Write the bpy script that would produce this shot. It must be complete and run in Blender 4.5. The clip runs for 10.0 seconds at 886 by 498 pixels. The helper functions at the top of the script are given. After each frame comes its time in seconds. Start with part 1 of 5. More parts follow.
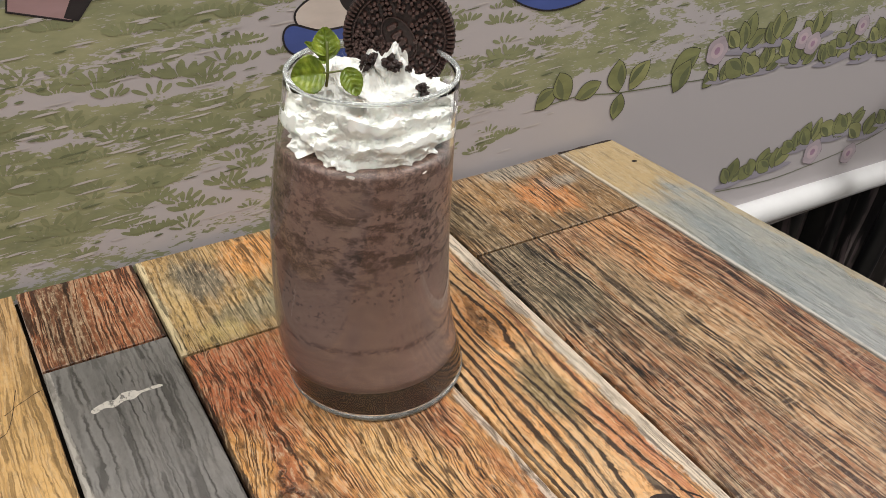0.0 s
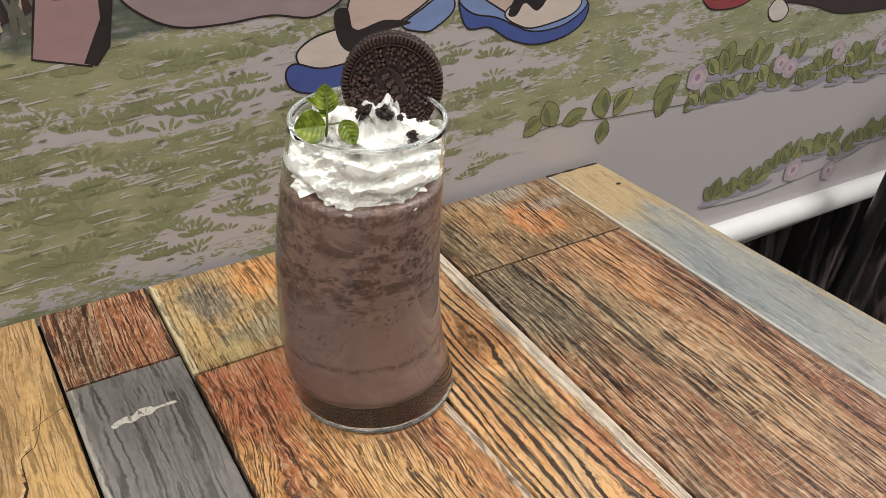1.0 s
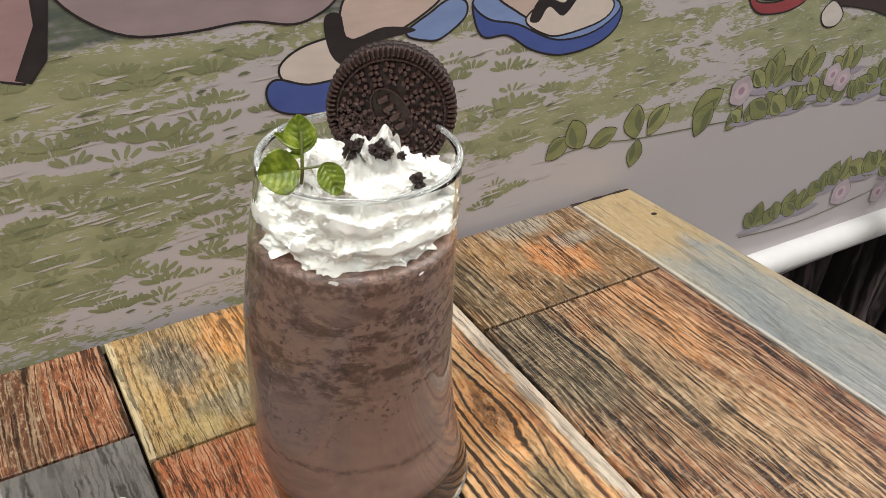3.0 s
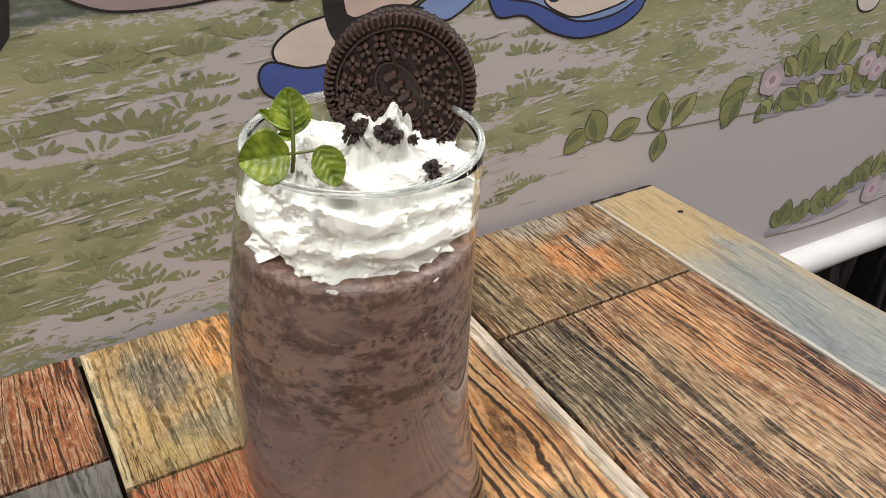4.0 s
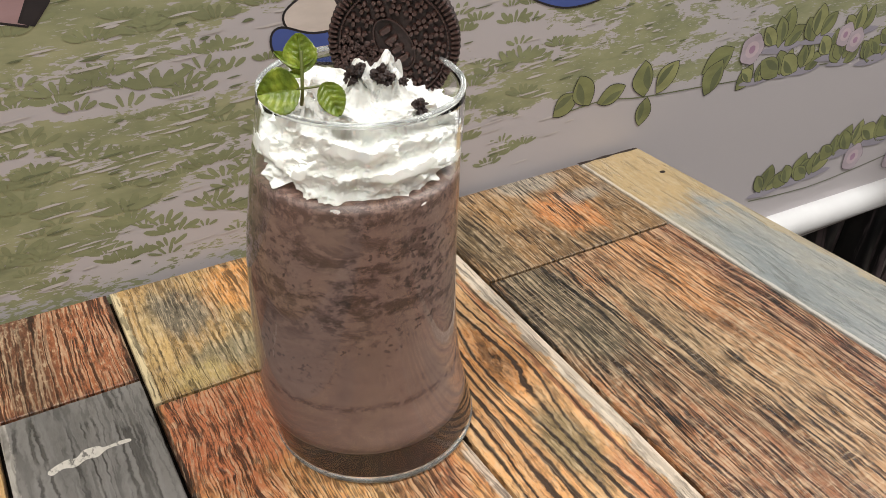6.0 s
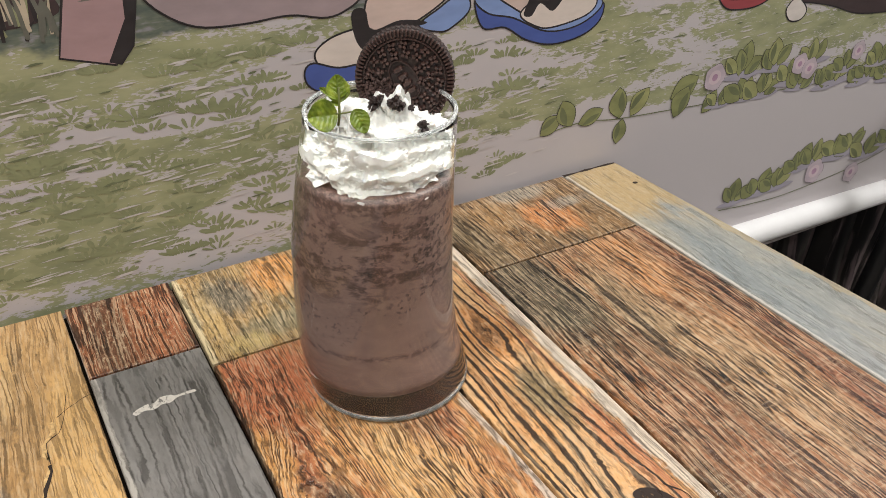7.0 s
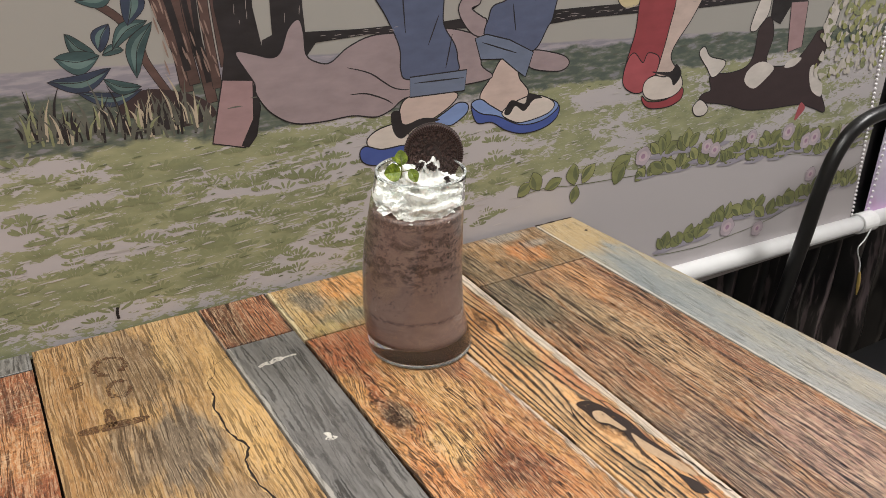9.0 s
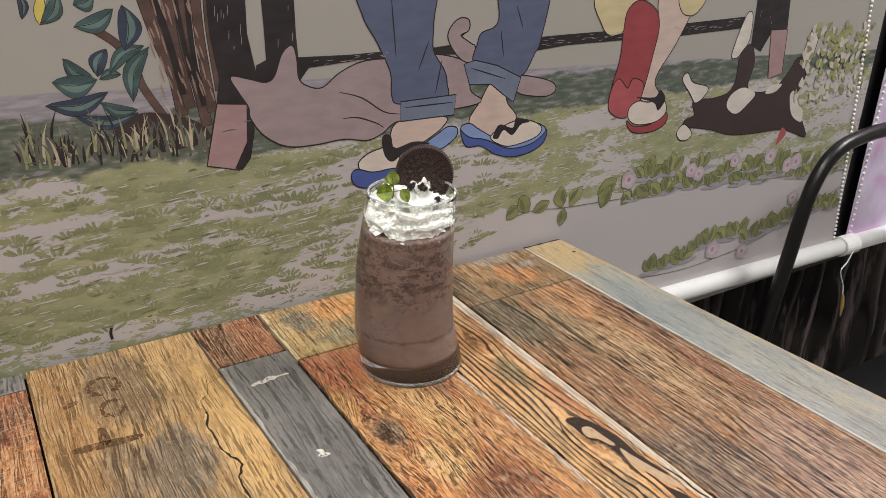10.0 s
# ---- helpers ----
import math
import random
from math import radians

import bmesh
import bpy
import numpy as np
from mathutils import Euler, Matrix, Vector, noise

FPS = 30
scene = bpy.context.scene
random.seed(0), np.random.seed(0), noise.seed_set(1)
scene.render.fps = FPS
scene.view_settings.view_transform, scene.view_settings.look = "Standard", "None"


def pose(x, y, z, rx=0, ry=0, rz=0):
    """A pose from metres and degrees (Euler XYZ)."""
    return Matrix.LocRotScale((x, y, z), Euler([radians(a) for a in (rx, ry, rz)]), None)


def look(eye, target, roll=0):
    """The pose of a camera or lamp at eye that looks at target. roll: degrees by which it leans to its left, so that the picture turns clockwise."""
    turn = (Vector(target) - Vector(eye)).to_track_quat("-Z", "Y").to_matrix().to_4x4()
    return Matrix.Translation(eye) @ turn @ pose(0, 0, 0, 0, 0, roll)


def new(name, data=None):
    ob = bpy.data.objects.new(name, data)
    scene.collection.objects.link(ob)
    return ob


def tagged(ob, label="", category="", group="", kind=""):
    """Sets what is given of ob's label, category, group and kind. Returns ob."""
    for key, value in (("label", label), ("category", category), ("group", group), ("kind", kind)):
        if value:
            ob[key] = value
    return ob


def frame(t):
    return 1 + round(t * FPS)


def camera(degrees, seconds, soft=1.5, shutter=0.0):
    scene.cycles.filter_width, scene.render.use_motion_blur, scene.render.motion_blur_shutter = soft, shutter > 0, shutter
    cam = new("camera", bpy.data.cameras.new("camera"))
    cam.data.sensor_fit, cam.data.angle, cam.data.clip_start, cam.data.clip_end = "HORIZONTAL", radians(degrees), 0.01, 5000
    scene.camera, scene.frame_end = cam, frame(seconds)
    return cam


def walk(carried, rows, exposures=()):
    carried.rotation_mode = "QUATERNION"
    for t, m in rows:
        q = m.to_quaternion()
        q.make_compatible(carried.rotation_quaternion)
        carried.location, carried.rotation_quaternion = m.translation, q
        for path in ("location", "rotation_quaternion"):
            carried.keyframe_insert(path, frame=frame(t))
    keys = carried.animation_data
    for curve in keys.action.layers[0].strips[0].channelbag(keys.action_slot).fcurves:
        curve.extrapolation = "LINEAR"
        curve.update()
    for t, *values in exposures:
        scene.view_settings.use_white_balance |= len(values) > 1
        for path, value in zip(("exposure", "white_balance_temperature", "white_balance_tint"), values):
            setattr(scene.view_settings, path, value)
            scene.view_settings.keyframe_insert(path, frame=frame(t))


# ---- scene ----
cam = camera(56.6, 10.0, soft=0.6)
PATH = [
    (0, (-0.369, -0.383, 0.999), (0.51, 1.027, -0.115), 2.4),
    (0.5, (-0.373, -0.391, 1.013), (0.504, 1.023, -0.096), 2.2),
    (1, (-0.376, -0.402, 1.023), (0.505, 1.017, -0.078), 2.0),
    (1.5, (-0.376, -0.407, 1.029), (0.507, 1.017, -0.064), 2.0),
    (2, (-0.373, -0.401, 1.02), (0.507, 1.025, -0.071), 1.9),
    (2.5, (-0.358, -0.372, 1.008), (0.518, 1.057, -0.083), 1.9),
    (2.7, (-0.350, -0.357, 1.005), (0.525, 1.073, -0.084), 1.8),
    (4, (-0.328, -0.310, 0.980), (0.541, 1.124, -0.109), 1.6),
    (4.5, (-0.325, -0.305, 0.973), (0.539, 1.124, -0.128), 1.6),
    (5, (-0.327, -0.309, 0.969), (0.527, 1.11, -0.152), 1.7),
    (5.5, (-0.333, -0.327, 0.974), (0.516, 1.089, -0.156), 1.6),
    (7, (-0.376, -0.414, 1.019), (0.457, 1.05, -0.059), 0.8),
    (7.5, (-0.407, -0.478, 1.039), (0.432, 1.001, -0.015), 0.7),
    (8, (-0.451, -0.54, 1.065), (0.414, 0.96, 0.066), 0.6),
    (8.5, (-0.48, -0.58, 1.082), (0.411, 0.939, 0.134), 0.7),
    (9, (-0.499, -0.591, 1.09), (0.415, 0.948, 0.197), 0.8),
    (9.5, (-0.504, -0.597, 1.089), (0.431, 0.948, 0.231), 1.0),
    (10, (-0.507, -0.601, 1.089), (0.446, 0.949, 0.259), 1.0),
]
walk(cam, [(t, look(eye, target, roll)) for t, eye, target, roll in PATH],
     exposures=[(0, -0.10), (2, -0.04), (4.5, 0.03), (7, 0.05), (8, 0.08), (9, 0.0), (10, -0.02)])

# ---- light: a plain room lit by ceiling lamps ----
world = bpy.data.worlds.new("world")
scene.world = world
world.use_nodes = True
world.node_tree.nodes["Background"].inputs[0].default_value = (0.9, 0.95, 1.0, 1)
world.node_tree.nodes["Background"].inputs[1].default_value = 0.02


def ceiling_lamp(x, y, size, power, colour):
    data = bpy.data.lights.new("ceiling_lamp", "AREA")
    data.shape, data.size, data.energy, data.color = "DISK", size, power, colour
    ob = new("ceiling_lamp", data)
    ob.matrix_world = pose(x, y, 2.67)
    return ob


ceiling_lamp(-1.00, -0.42, 0.14, 25, (1.0, 0.985, 0.945))
ceiling_lamp(1.30, -0.78, 0.8, 56, (1.0, 0.985, 0.955))
ceiling_lamp(-1.2, -1.7, 0.4, 28, (1.0, 0.985, 0.955))


# ---- small tools ----
def lin(r, g, b):
    """Linear colour from 0-255 display values."""
    return tuple(((c / 255) / 12.92 if c < 10 else ((c / 255 + 0.055) / 1.055) ** 2.4) for c in (r, g, b)) + (1.0,)


def empty(name, x=0, y=0, z=0):
    ob = new(name)
    ob.empty_display_size = 0.05
    ob.location = (x, y, z)
    return ob


def part(name, bm, material, parent=None, label="", smooth=False):
    """One mesh object in world coordinates, under a thing or under a part."""
    me = bpy.data.meshes.new(name)
    bm.to_mesh(me)
    bm.free()
    if smooth:
        me.polygons.foreach_set("use_smooth", [True] * len(me.polygons))
    me.materials.append(material)
    ob = new(name, me)
    if parent is not None:
        ob.parent = parent
        chain, p = Matrix(), parent
        while p is not None:
            chain = Matrix.Translation(p.location) @ chain
            p = p.parent
        ob.matrix_parent_inverse = chain.inverted()
    return tagged(ob, label)


def box(x0, x1, y0, y1, z0, z1, bevel=0.0, seg=1):
    bm = bmesh.new()
    bmesh.ops.create_cube(bm, size=1)
    for v in bm.verts:
        v.co = Vector((x0 if v.co.x < 0 else x1, y0 if v.co.y < 0 else y1, z0 if v.co.z < 0 else z1))
    if bevel:
        bmesh.ops.bevel(bm, geom=bm.edges[:], offset=bevel, segments=seg, affect="EDGES")
    return bm


def tube(points, radius, sides=12, closed_ends=True, bm=None, taper=None):
    """A round bar along a smooth line."""
    bm = bm or bmesh.new()
    pts = [Vector(p) for p in points]
    rings, side = [], None
    for i, p in enumerate(pts):
        d = (pts[min(i + 1, len(pts) - 1)] - pts[max(i - 1, 0)]).normalized()
        if side is None:
            side = d.orthogonal().normalized()
        side = (side - d * side.dot(d)).normalized()
        up = d.cross(side)
        r = radius * (taper(i / (len(pts) - 1)) if taper else 1)
        rings.append([bm.verts.new(p + r * (math.cos(a) * side + math.sin(a) * up))
                      for a in [2 * math.pi * k / sides for k in range(sides)]])
    for a, b in zip(rings, rings[1:]):
        for k in range(sides):
            bm.faces.new((a[k], a[(k + 1) % sides], b[(k + 1) % sides], b[k]))
    if closed_ends:
        bm.faces.new(rings[0][::-1])
        bm.faces.new(rings[-1])
    return bm


def spline(pts, steps=6, closed=False):
    """Points of a smooth line through the given ones."""
    P = [Vector(p) for p in pts]
    n, out = len(P), []
    for i in range(n if closed else n - 1):
        g = (lambda k: P[k % n]) if closed else (lambda k: P[max(0, min(n - 1, k))])
        a, b, c, d = g(i - 1), g(i), g(i + 1), g(i + 2)
        for s in range(steps):
            t = s / steps
            out.append(0.5 * (2 * b + (c - a) * t + (2 * a - 5 * b + 4 * c - d) * t * t + (3 * b - a - 3 * c + d) * t ** 3))
    if not closed:
        out.append(P[-1])
    return out


# ---- materials ----
class Nodes:
    """A node material with one Principled shader."""

    def __init__(self, name, rough=0.5, metal=0.0):
        self.m = bpy.data.materials.new(name)
        self.m.use_nodes = True
        self.t = self.m.node_tree
        self.b = self.t.nodes["Principled BSDF"]
        self.b.inputs["Roughness"].default_value = rough
        self.b.inputs["Metallic"].default_value = metal

    def put(self, socket, value):
        if isinstance(value, bpy.types.NodeSocket):
            self.t.links.new(value, socket)
        else:
            socket.default_value = value

    def add(self, kind, **inputs):
        n = self.t.nodes.new(kind)
        for k, v in inputs.items():
            self.put(n.inputs[k], v)
        return n

    def coords(self):
        return self.add("ShaderNodeTexCoord").outputs["Object"]

    def mapped(self, scale, shift=(0, 0, 0), co=None):
        n = self.add("ShaderNodeMapping", Vector=co or self.coords())
        n.inputs["Scale"].default_value, n.inputs["Location"].default_value = scale, shift
        return n.outputs[0]

    def noise(self, scale, vec=None, detail=4.0, rough=0.55, warp=0.0):
        n = self.add("ShaderNodeTexNoise", Scale=scale, Detail=detail, Roughness=rough, Distortion=warp)
        if vec is not None:
            self.put(n.inputs["Vector"], vec)
        return n.outputs["Fac"]

    def ramp(self, fac, stops, mode="LINEAR"):
        n = self.add("ShaderNodeValToRGB", Fac=fac)
        n.color_ramp.interpolation = mode
        e = n.color_ramp.elements
        while len(e) < len(stops):
            e.new(0.5)
        for el, (p, c) in zip(e, stops):
            el.position = p
            el.color = c if len(c) == 4 else (*c, 1)
        return n.outputs["Color"]

    def grey(self, fac, lo, hi, a=0.0, b=1.0):
        n = self.add("ShaderNodeMapRange", Value=fac)
        for k, v in zip(("From Min", "From Max", "To Min", "To Max"), (lo, hi, a, b)):
            n.inputs[k].default_value = v
        return n.outputs[0]

    def mix(self, fac, a, b, mode="MIX"):
        n = self.t.nodes.new("ShaderNodeMix")
        n.data_type, n.blend_type = "RGBA", mode
        self.put(n.inputs[0], fac)
        self.put(n.inputs[6], a)
        self.put(n.inputs[7], b)
        return n.outputs[2]

    def math(self, op, a, b=0.0, c=0.0):
        n = self.t.nodes.new("ShaderNodeMath")
        n.operation = op
        for s, v in zip(n.inputs, (a, b, c)):
            self.put(s, v)
        return n.outputs[0]

    def bump(self, height, strength=0.3, distance=0.001):
        n = self.add("ShaderNodeBump", Height=height, Strength=strength, Distance=distance)
        self.put(self.b.inputs["Normal"], n.outputs[0])

    def colour(self, value):
        self.put(self.b.inputs["Base Color"], value)
        return self.m


def paint(name, rgb, spread=0.12, rough=0.55):
    """Printed colour on banner cloth, a little uneven."""
    n = Nodes(name, rough)
    c = lin(*rgb)
    f = n.noise(38, n.mapped((1, 1, 2.5)), 5)
    dark = tuple(v * (1 - spread) for v in c[:3]) + (1,)
    pale = tuple(min(1, v * (1 + spread)) for v in c[:3]) + (1,)
    g = n.noise(1400, detail=1)
    n.bump(g, 0.08, 0.0002)
    return n.colour(n.ramp(f, [(0.3, dark), (0.7, pale)]))


def plain(name, rgb, rough=0.5, metal=0.0, spread=0.1, scale=60.0, bump=0.1):
    n = Nodes(name, rough, metal)
    c = lin(*rgb)
    f = n.noise(scale, n.coords(), 5)
    n.bump(f, bump, 0.0006)
    return n.colour(n.ramp(f, [(0.3, tuple(v * (1 - spread) for v in c[:3])), (0.7, tuple(min(1, v * (1 + spread)) for v in c[:3]))]))


def wood(name, patches, dark, blots=(), pitch=0.0026, depth=0.75, hair=0.5, broken=0.5, curl=0.0, saw=0.0, ring=0.0, ring_at=None,
         knots=(), patch_scale=16.0, seed=0.0, shine=0.36, edges=(), fleck=1.0, light=(0.60, 0.45, 0.28, 1)):
    """Printed reclaimed wood along y: stain patches and blots, jagged broken grain with pale lips, saw ticks, rings round knots."""
    n = Nodes(name, shine)
    co = n.coords()
    sep = n.add("ShaderNodeSeparateXYZ", Vector=co)
    x, y = sep.outputs[0], sep.outputs[1]
    xw, eye = x, 0.0
    for kx, ky, r in knots:
        dx, dy = n.math("SUBTRACT", x, kx), n.math("MULTIPLY", n.math("SUBTRACT", y, ky), 0.42)
        d2 = n.math("ADD", n.math("MULTIPLY", dx, dx), n.math("MULTIPLY", dy, dy))
        g = n.math("EXPONENT", n.math("DIVIDE", d2, -r * r))
        xw = n.math("SUBTRACT", xw, n.math("MULTIPLY", n.math("MULTIPLY", dx, g), 0.9))
        eye = n.math("MAXIMUM", eye, n.math("EXPONENT", n.math("DIVIDE", d2, -0.16 * r * r)))
    rag = n.noise(85, n.mapped((1.4, 0.7, 1), (0, 0, seed)), 5, 0.7)
    wob = n.math("MULTIPLY", n.math("SUBTRACT", n.noise(9, n.mapped((3, 1, 1), (seed, 0, 0)), 2), 0.5), 0.012)
    jag = n.math("MULTIPLY", n.math("SUBTRACT", n.noise(330, n.mapped((1, 0.8, 1), (seed, 2, 0)), 2), 0.5), pitch * 0.5)
    xw = n.math("ADD", n.math("ADD", xw, wob), jag)
    if curl:
        bend = n.math("SUBTRACT", n.noise(34, n.mapped((1, 0.55, 1), (seed, 5, 0)), 2), 0.5)
        xw = n.math("ADD", xw, n.math("MULTIPLY", bend, curl))
    # colour: noise patches, then stains and a painted sheen of their own place and shape
    stain = n.noise(patch_scale, n.mapped((2.0, 0.7, 1), (seed, seed, seed)), 6, 0.62, 0.5)
    col = n.ramp(stain, patches)
    rough = n.math("MULTIPLY", n.math("SUBTRACT", n.noise(48, n.mapped((2.0, 0.45, 1), (seed, 7, 0)), 6, 0.70, 0.4), 0.5), 2.0)
    for bx, by, rx, ry, bcol, much in blots:
        u = n.math("DIVIDE", n.math("SUBTRACT", x, bx), rx)
        v = n.math("DIVIDE", n.math("SUBTRACT", y, by), ry)
        d = n.math("ADD", n.math("MULTIPLY", u, u), n.math("MULTIPLY", v, v))
        f = n.math("ADD", n.math("EXPONENT", n.math("MULTIPLY", d, -1.0)), n.math("MULTIPLY", rough, 0.85))
        col = n.mix(n.math("MULTIPLY", n.grey(f, 0.22, 0.62), much), col, bcol)
    speckle = n.noise(520, n.mapped((1, 0.35, 1), (seed, 1, 4)), 3, 0.7)
    col = n.mix(n.math("MULTIPLY", n.grey(speckle, 0.53, 0.66), 0.5 * fleck), col, light)
    col = n.mix(n.math("MULTIPLY", n.grey(speckle, 0.47, 0.34), 0.55 * fleck), col, dark)
    tick = n.noise(620, n.mapped((0.16, 1, 1), (seed, 3, 1)), 3, 0.6)
    if saw:
        zone = n.grey(n.noise(26, n.mapped((1, 1, 1), (seed, 8, 2)), 3), 0.42, 0.60)
        col = n.mix(n.math("MULTIPLY", n.math("MULTIPLY", n.grey(tick, 0.54, 0.62), zone), 0.6 * saw), col, light)
    for ex, slope, reach, ecol, much in edges:
        at = n.math("ADD", n.math("MULTIPLY", y, slope), ex)
        near = n.math("ABSOLUTE", n.math("SUBTRACT", x, at))
        near = n.math("ADD", near, n.math("MULTIPLY", n.math("SUBTRACT", rag, 0.5), reach * 3.2))
        col = n.mix(n.math("MULTIPLY", n.grey(near, reach, reach * 0.75), much), col, ecol)
    if ring:
        w = n.t.nodes.new("ShaderNodeTexWave")
        w.wave_type, w.bands_direction = "BANDS", "X"
        n.put(w.inputs["Vector"], n.add("ShaderNodeCombineXYZ", X=xw, Y=n.math("MULTIPLY", y, 0.03), Z=0.0).outputs[0])
        w.inputs["Scale"].default_value, w.inputs["Distortion"].default_value = 62.0, 4.0
        w.inputs["Detail"].default_value, w.inputs["Detail Scale"].default_value = 3.0, 2.0
        thick = n.grey(rag, 0.35, 0.65, 0.38, 0.70)
        lines = n.grey(n.math("SUBTRACT", w.outputs["Fac"], thick), 0.18, 0.36)
        if ring_at:
            lines = n.math("MULTIPLY", lines, n.grey(n.math("ADD", x, n.math("MULTIPLY", rough, 0.006)), ring_at[0], ring_at[1]))
        late = n.grey(n.math("SUBTRACT", w.outputs["Fac"], thick), 0.05, 0.3)
        col = n.mix(n.math("MULTIPLY", late, 0.35 * ring), col, tuple(2.6 * v for v in dark[:3]) + (1,))
        col = n.mix(n.math("MULTIPLY", lines, ring), col, dark)
    # grain
    gv = n.add("ShaderNodeCombineXYZ", X=xw, Y=n.math("MULTIPLY", y, 0.030), Z=seed).outputs[0]
    gv2 = n.add("ShaderNodeCombineXYZ", X=xw, Y=n.math("MULTIPLY", y, 0.060), Z=seed + 3).outputs[0]
    vein = n.math("ABSOLUTE", n.math("SUBTRACT", n.noise(0.80 / pitch, gv, 2.0, 0.5), 0.5))
    vein2 = n.math("ABSOLUTE", n.math("SUBTRACT", n.noise(1.6 / pitch, gv2, 1.5, 0.5), 0.5))
    gate = n.noise(0.36 / pitch, n.mapped((1, 0.5, 1), (seed, 6, 3)), 3, 0.65)
    whole = n.grey(gate, 0.32 + 0.16 * broken, 0.42 + 0.16 * broken)
    cut = n.math("MULTIPLY", n.grey(vein, 0.042, 0.020), whole)
    if saw:
        cut = n.math("MULTIPLY", cut, n.grey(tick, 0.62, 0.52, 0.6, 1.0))
    thin = n.math("MULTIPLY", n.grey(vein2, 0.066, 0.022), n.math("MULTIPLY", n.grey(gate, 0.62, 0.50), hair))
    lip = n.math("MULTIPLY", n.math("MULTIPLY", n.grey(vein, 0.050, 0.066), n.grey(vein, 0.125, 0.085)), whole)
    amount = n.grey(n.noise(14, n.mapped((2, 0.8, 1), (seed, 9, 0)), 3), 0.35, 0.65, 0.70 * depth, 1.15 * depth)
    col = n.mix(n.math("MULTIPLY", lip, 0.40 * depth), col, light)
    col = n.mix(n.math("MULTIPLY", thin, amount), col, dark)
    col = n.mix(n.math("MULTIPLY", cut, amount), col, dark)
    if knots:
        col = n.mix(n.math("MULTIPLY", n.math("MULTIPLY", eye, n.grey(speckle, 0.66, 0.42)), 0.9), col, dark)
    n.bump(n.math("SUBTRACT", n.math("MULTIPLY", speckle, 0.5), n.math("ADD", cut, n.math("MULTIPLY", thin, 0.5))), 0.55, 0.0008)
    n.put(n.b.inputs["Roughness"], n.grey(rough, -0.4, 0.4, shine - 0.06, shine + 0.16))
    n.b.inputs["Specular IOR Level"].default_value = 0.6
    full = n.add("ShaderNodeHueSaturation", Color=col)
    full.inputs["Saturation"].default_value = 0.93
    full.inputs["Hue"].default_value = 0.502
    full.inputs["Value"].default_value = 1.04
    return n.colour(full.outputs[0])


M_GAP = plain("dark_joint", (28, 20, 16), 0.8)
M_BLACK = plain("black_paint", (12, 12, 13), 0.35)
M_WHITE = plain("white_plastic", (238, 238, 238), 0.3, spread=0.03)
M_FLOOR = plain("floor_tile", (120, 112, 104), 0.5, scale=8)
M_WALL = plain("plaster", (196, 192, 186), 0.8, scale=5)
M_CEIL = plain("ceiling_white", (225, 225, 222), 0.85, scale=4)

# ---- room ----
def slab(name, x0, x1, y0, y1, z0, z1, mat, label, category):
    return tagged(part(name, box(x0, x1, y0, y1, z0, z1), mat), label, category, kind="structure")


slab("floor", -3.0, 3.0, -4.0, 0.4, -0.1, 0.0, M_FLOOR, "grey tiled cafe floor in shade", "floor")
slab("ceiling", -3.0, 3.0, -4.0, 0.4, 2.7, 2.8, M_CEIL, "plain white painted cafe ceiling", "ceiling")
slab("wall_north", -3.0, 3.0, 0.3, 0.4, 0.0, 2.7, M_WALL, "plain plaster wall behind the banners", "wall")
slab("wall_south", -3.0, 3.0, -4.1, -4.0, 0.0, 2.7, M_WALL, "plain plaster wall facing the banner", "wall")
slab("wall_west", -3.1, -3.0, -4.0, 0.4, 0.0, 2.7, M_WALL, "plain plaster side wall of the cafe", "wall")
slab("wall_east", 3.0, 3.1, -4.0, 0.4, 0.0, 2.7, M_WALL, "plain plaster side wall of the cafe", "wall")

# ---- table ----
TOP = 0.75
BACK, FRONT = -0.0045, -0.64


def seam(xa, xb, y):
    """A seam between planks, which spreads a little towards the front."""
    return xa + (xb - xa) * (y / -0.35)


def plank(name, left, right, y0, y1, mat, parent, label=""):
    """One plank between two seams (each a pair: x at the wall, x 0.35 m before it)."""
    g = 0.0008
    bm = bmesh.new()
    ring = [(seam(*left, y0) + g, y0 - g), (seam(*right, y0) - g, y0 - g), (seam(*right, y1) - g, y1 + g), (seam(*left, y1) + g, y1 + g)]
    lo = [bm.verts.new((x, y, TOP - 0.006)) for x, y in ring]
    hi = [bm.verts.new((x, y, TOP)) for x, y in ring]
    bm.faces.new(hi[::-1])
    bm.faces.new(lo)
    for k in range(4):
        bm.faces.new((lo[k], hi[k], hi[(k + 1) % 4], lo[(k + 1) % 4]))
    bmesh.ops.recalc_face_normals(bm, faces=bm.faces[:])
    top_edges = [e for e in bm.edges if all(v.co.z > TOP - 0.001 for v in e.verts)]
    bmesh.ops.bevel(bm, geom=top_edges, offset=0.0004, segments=1, affect="EDGES")
    return part(name, bm, mat, parent, label)


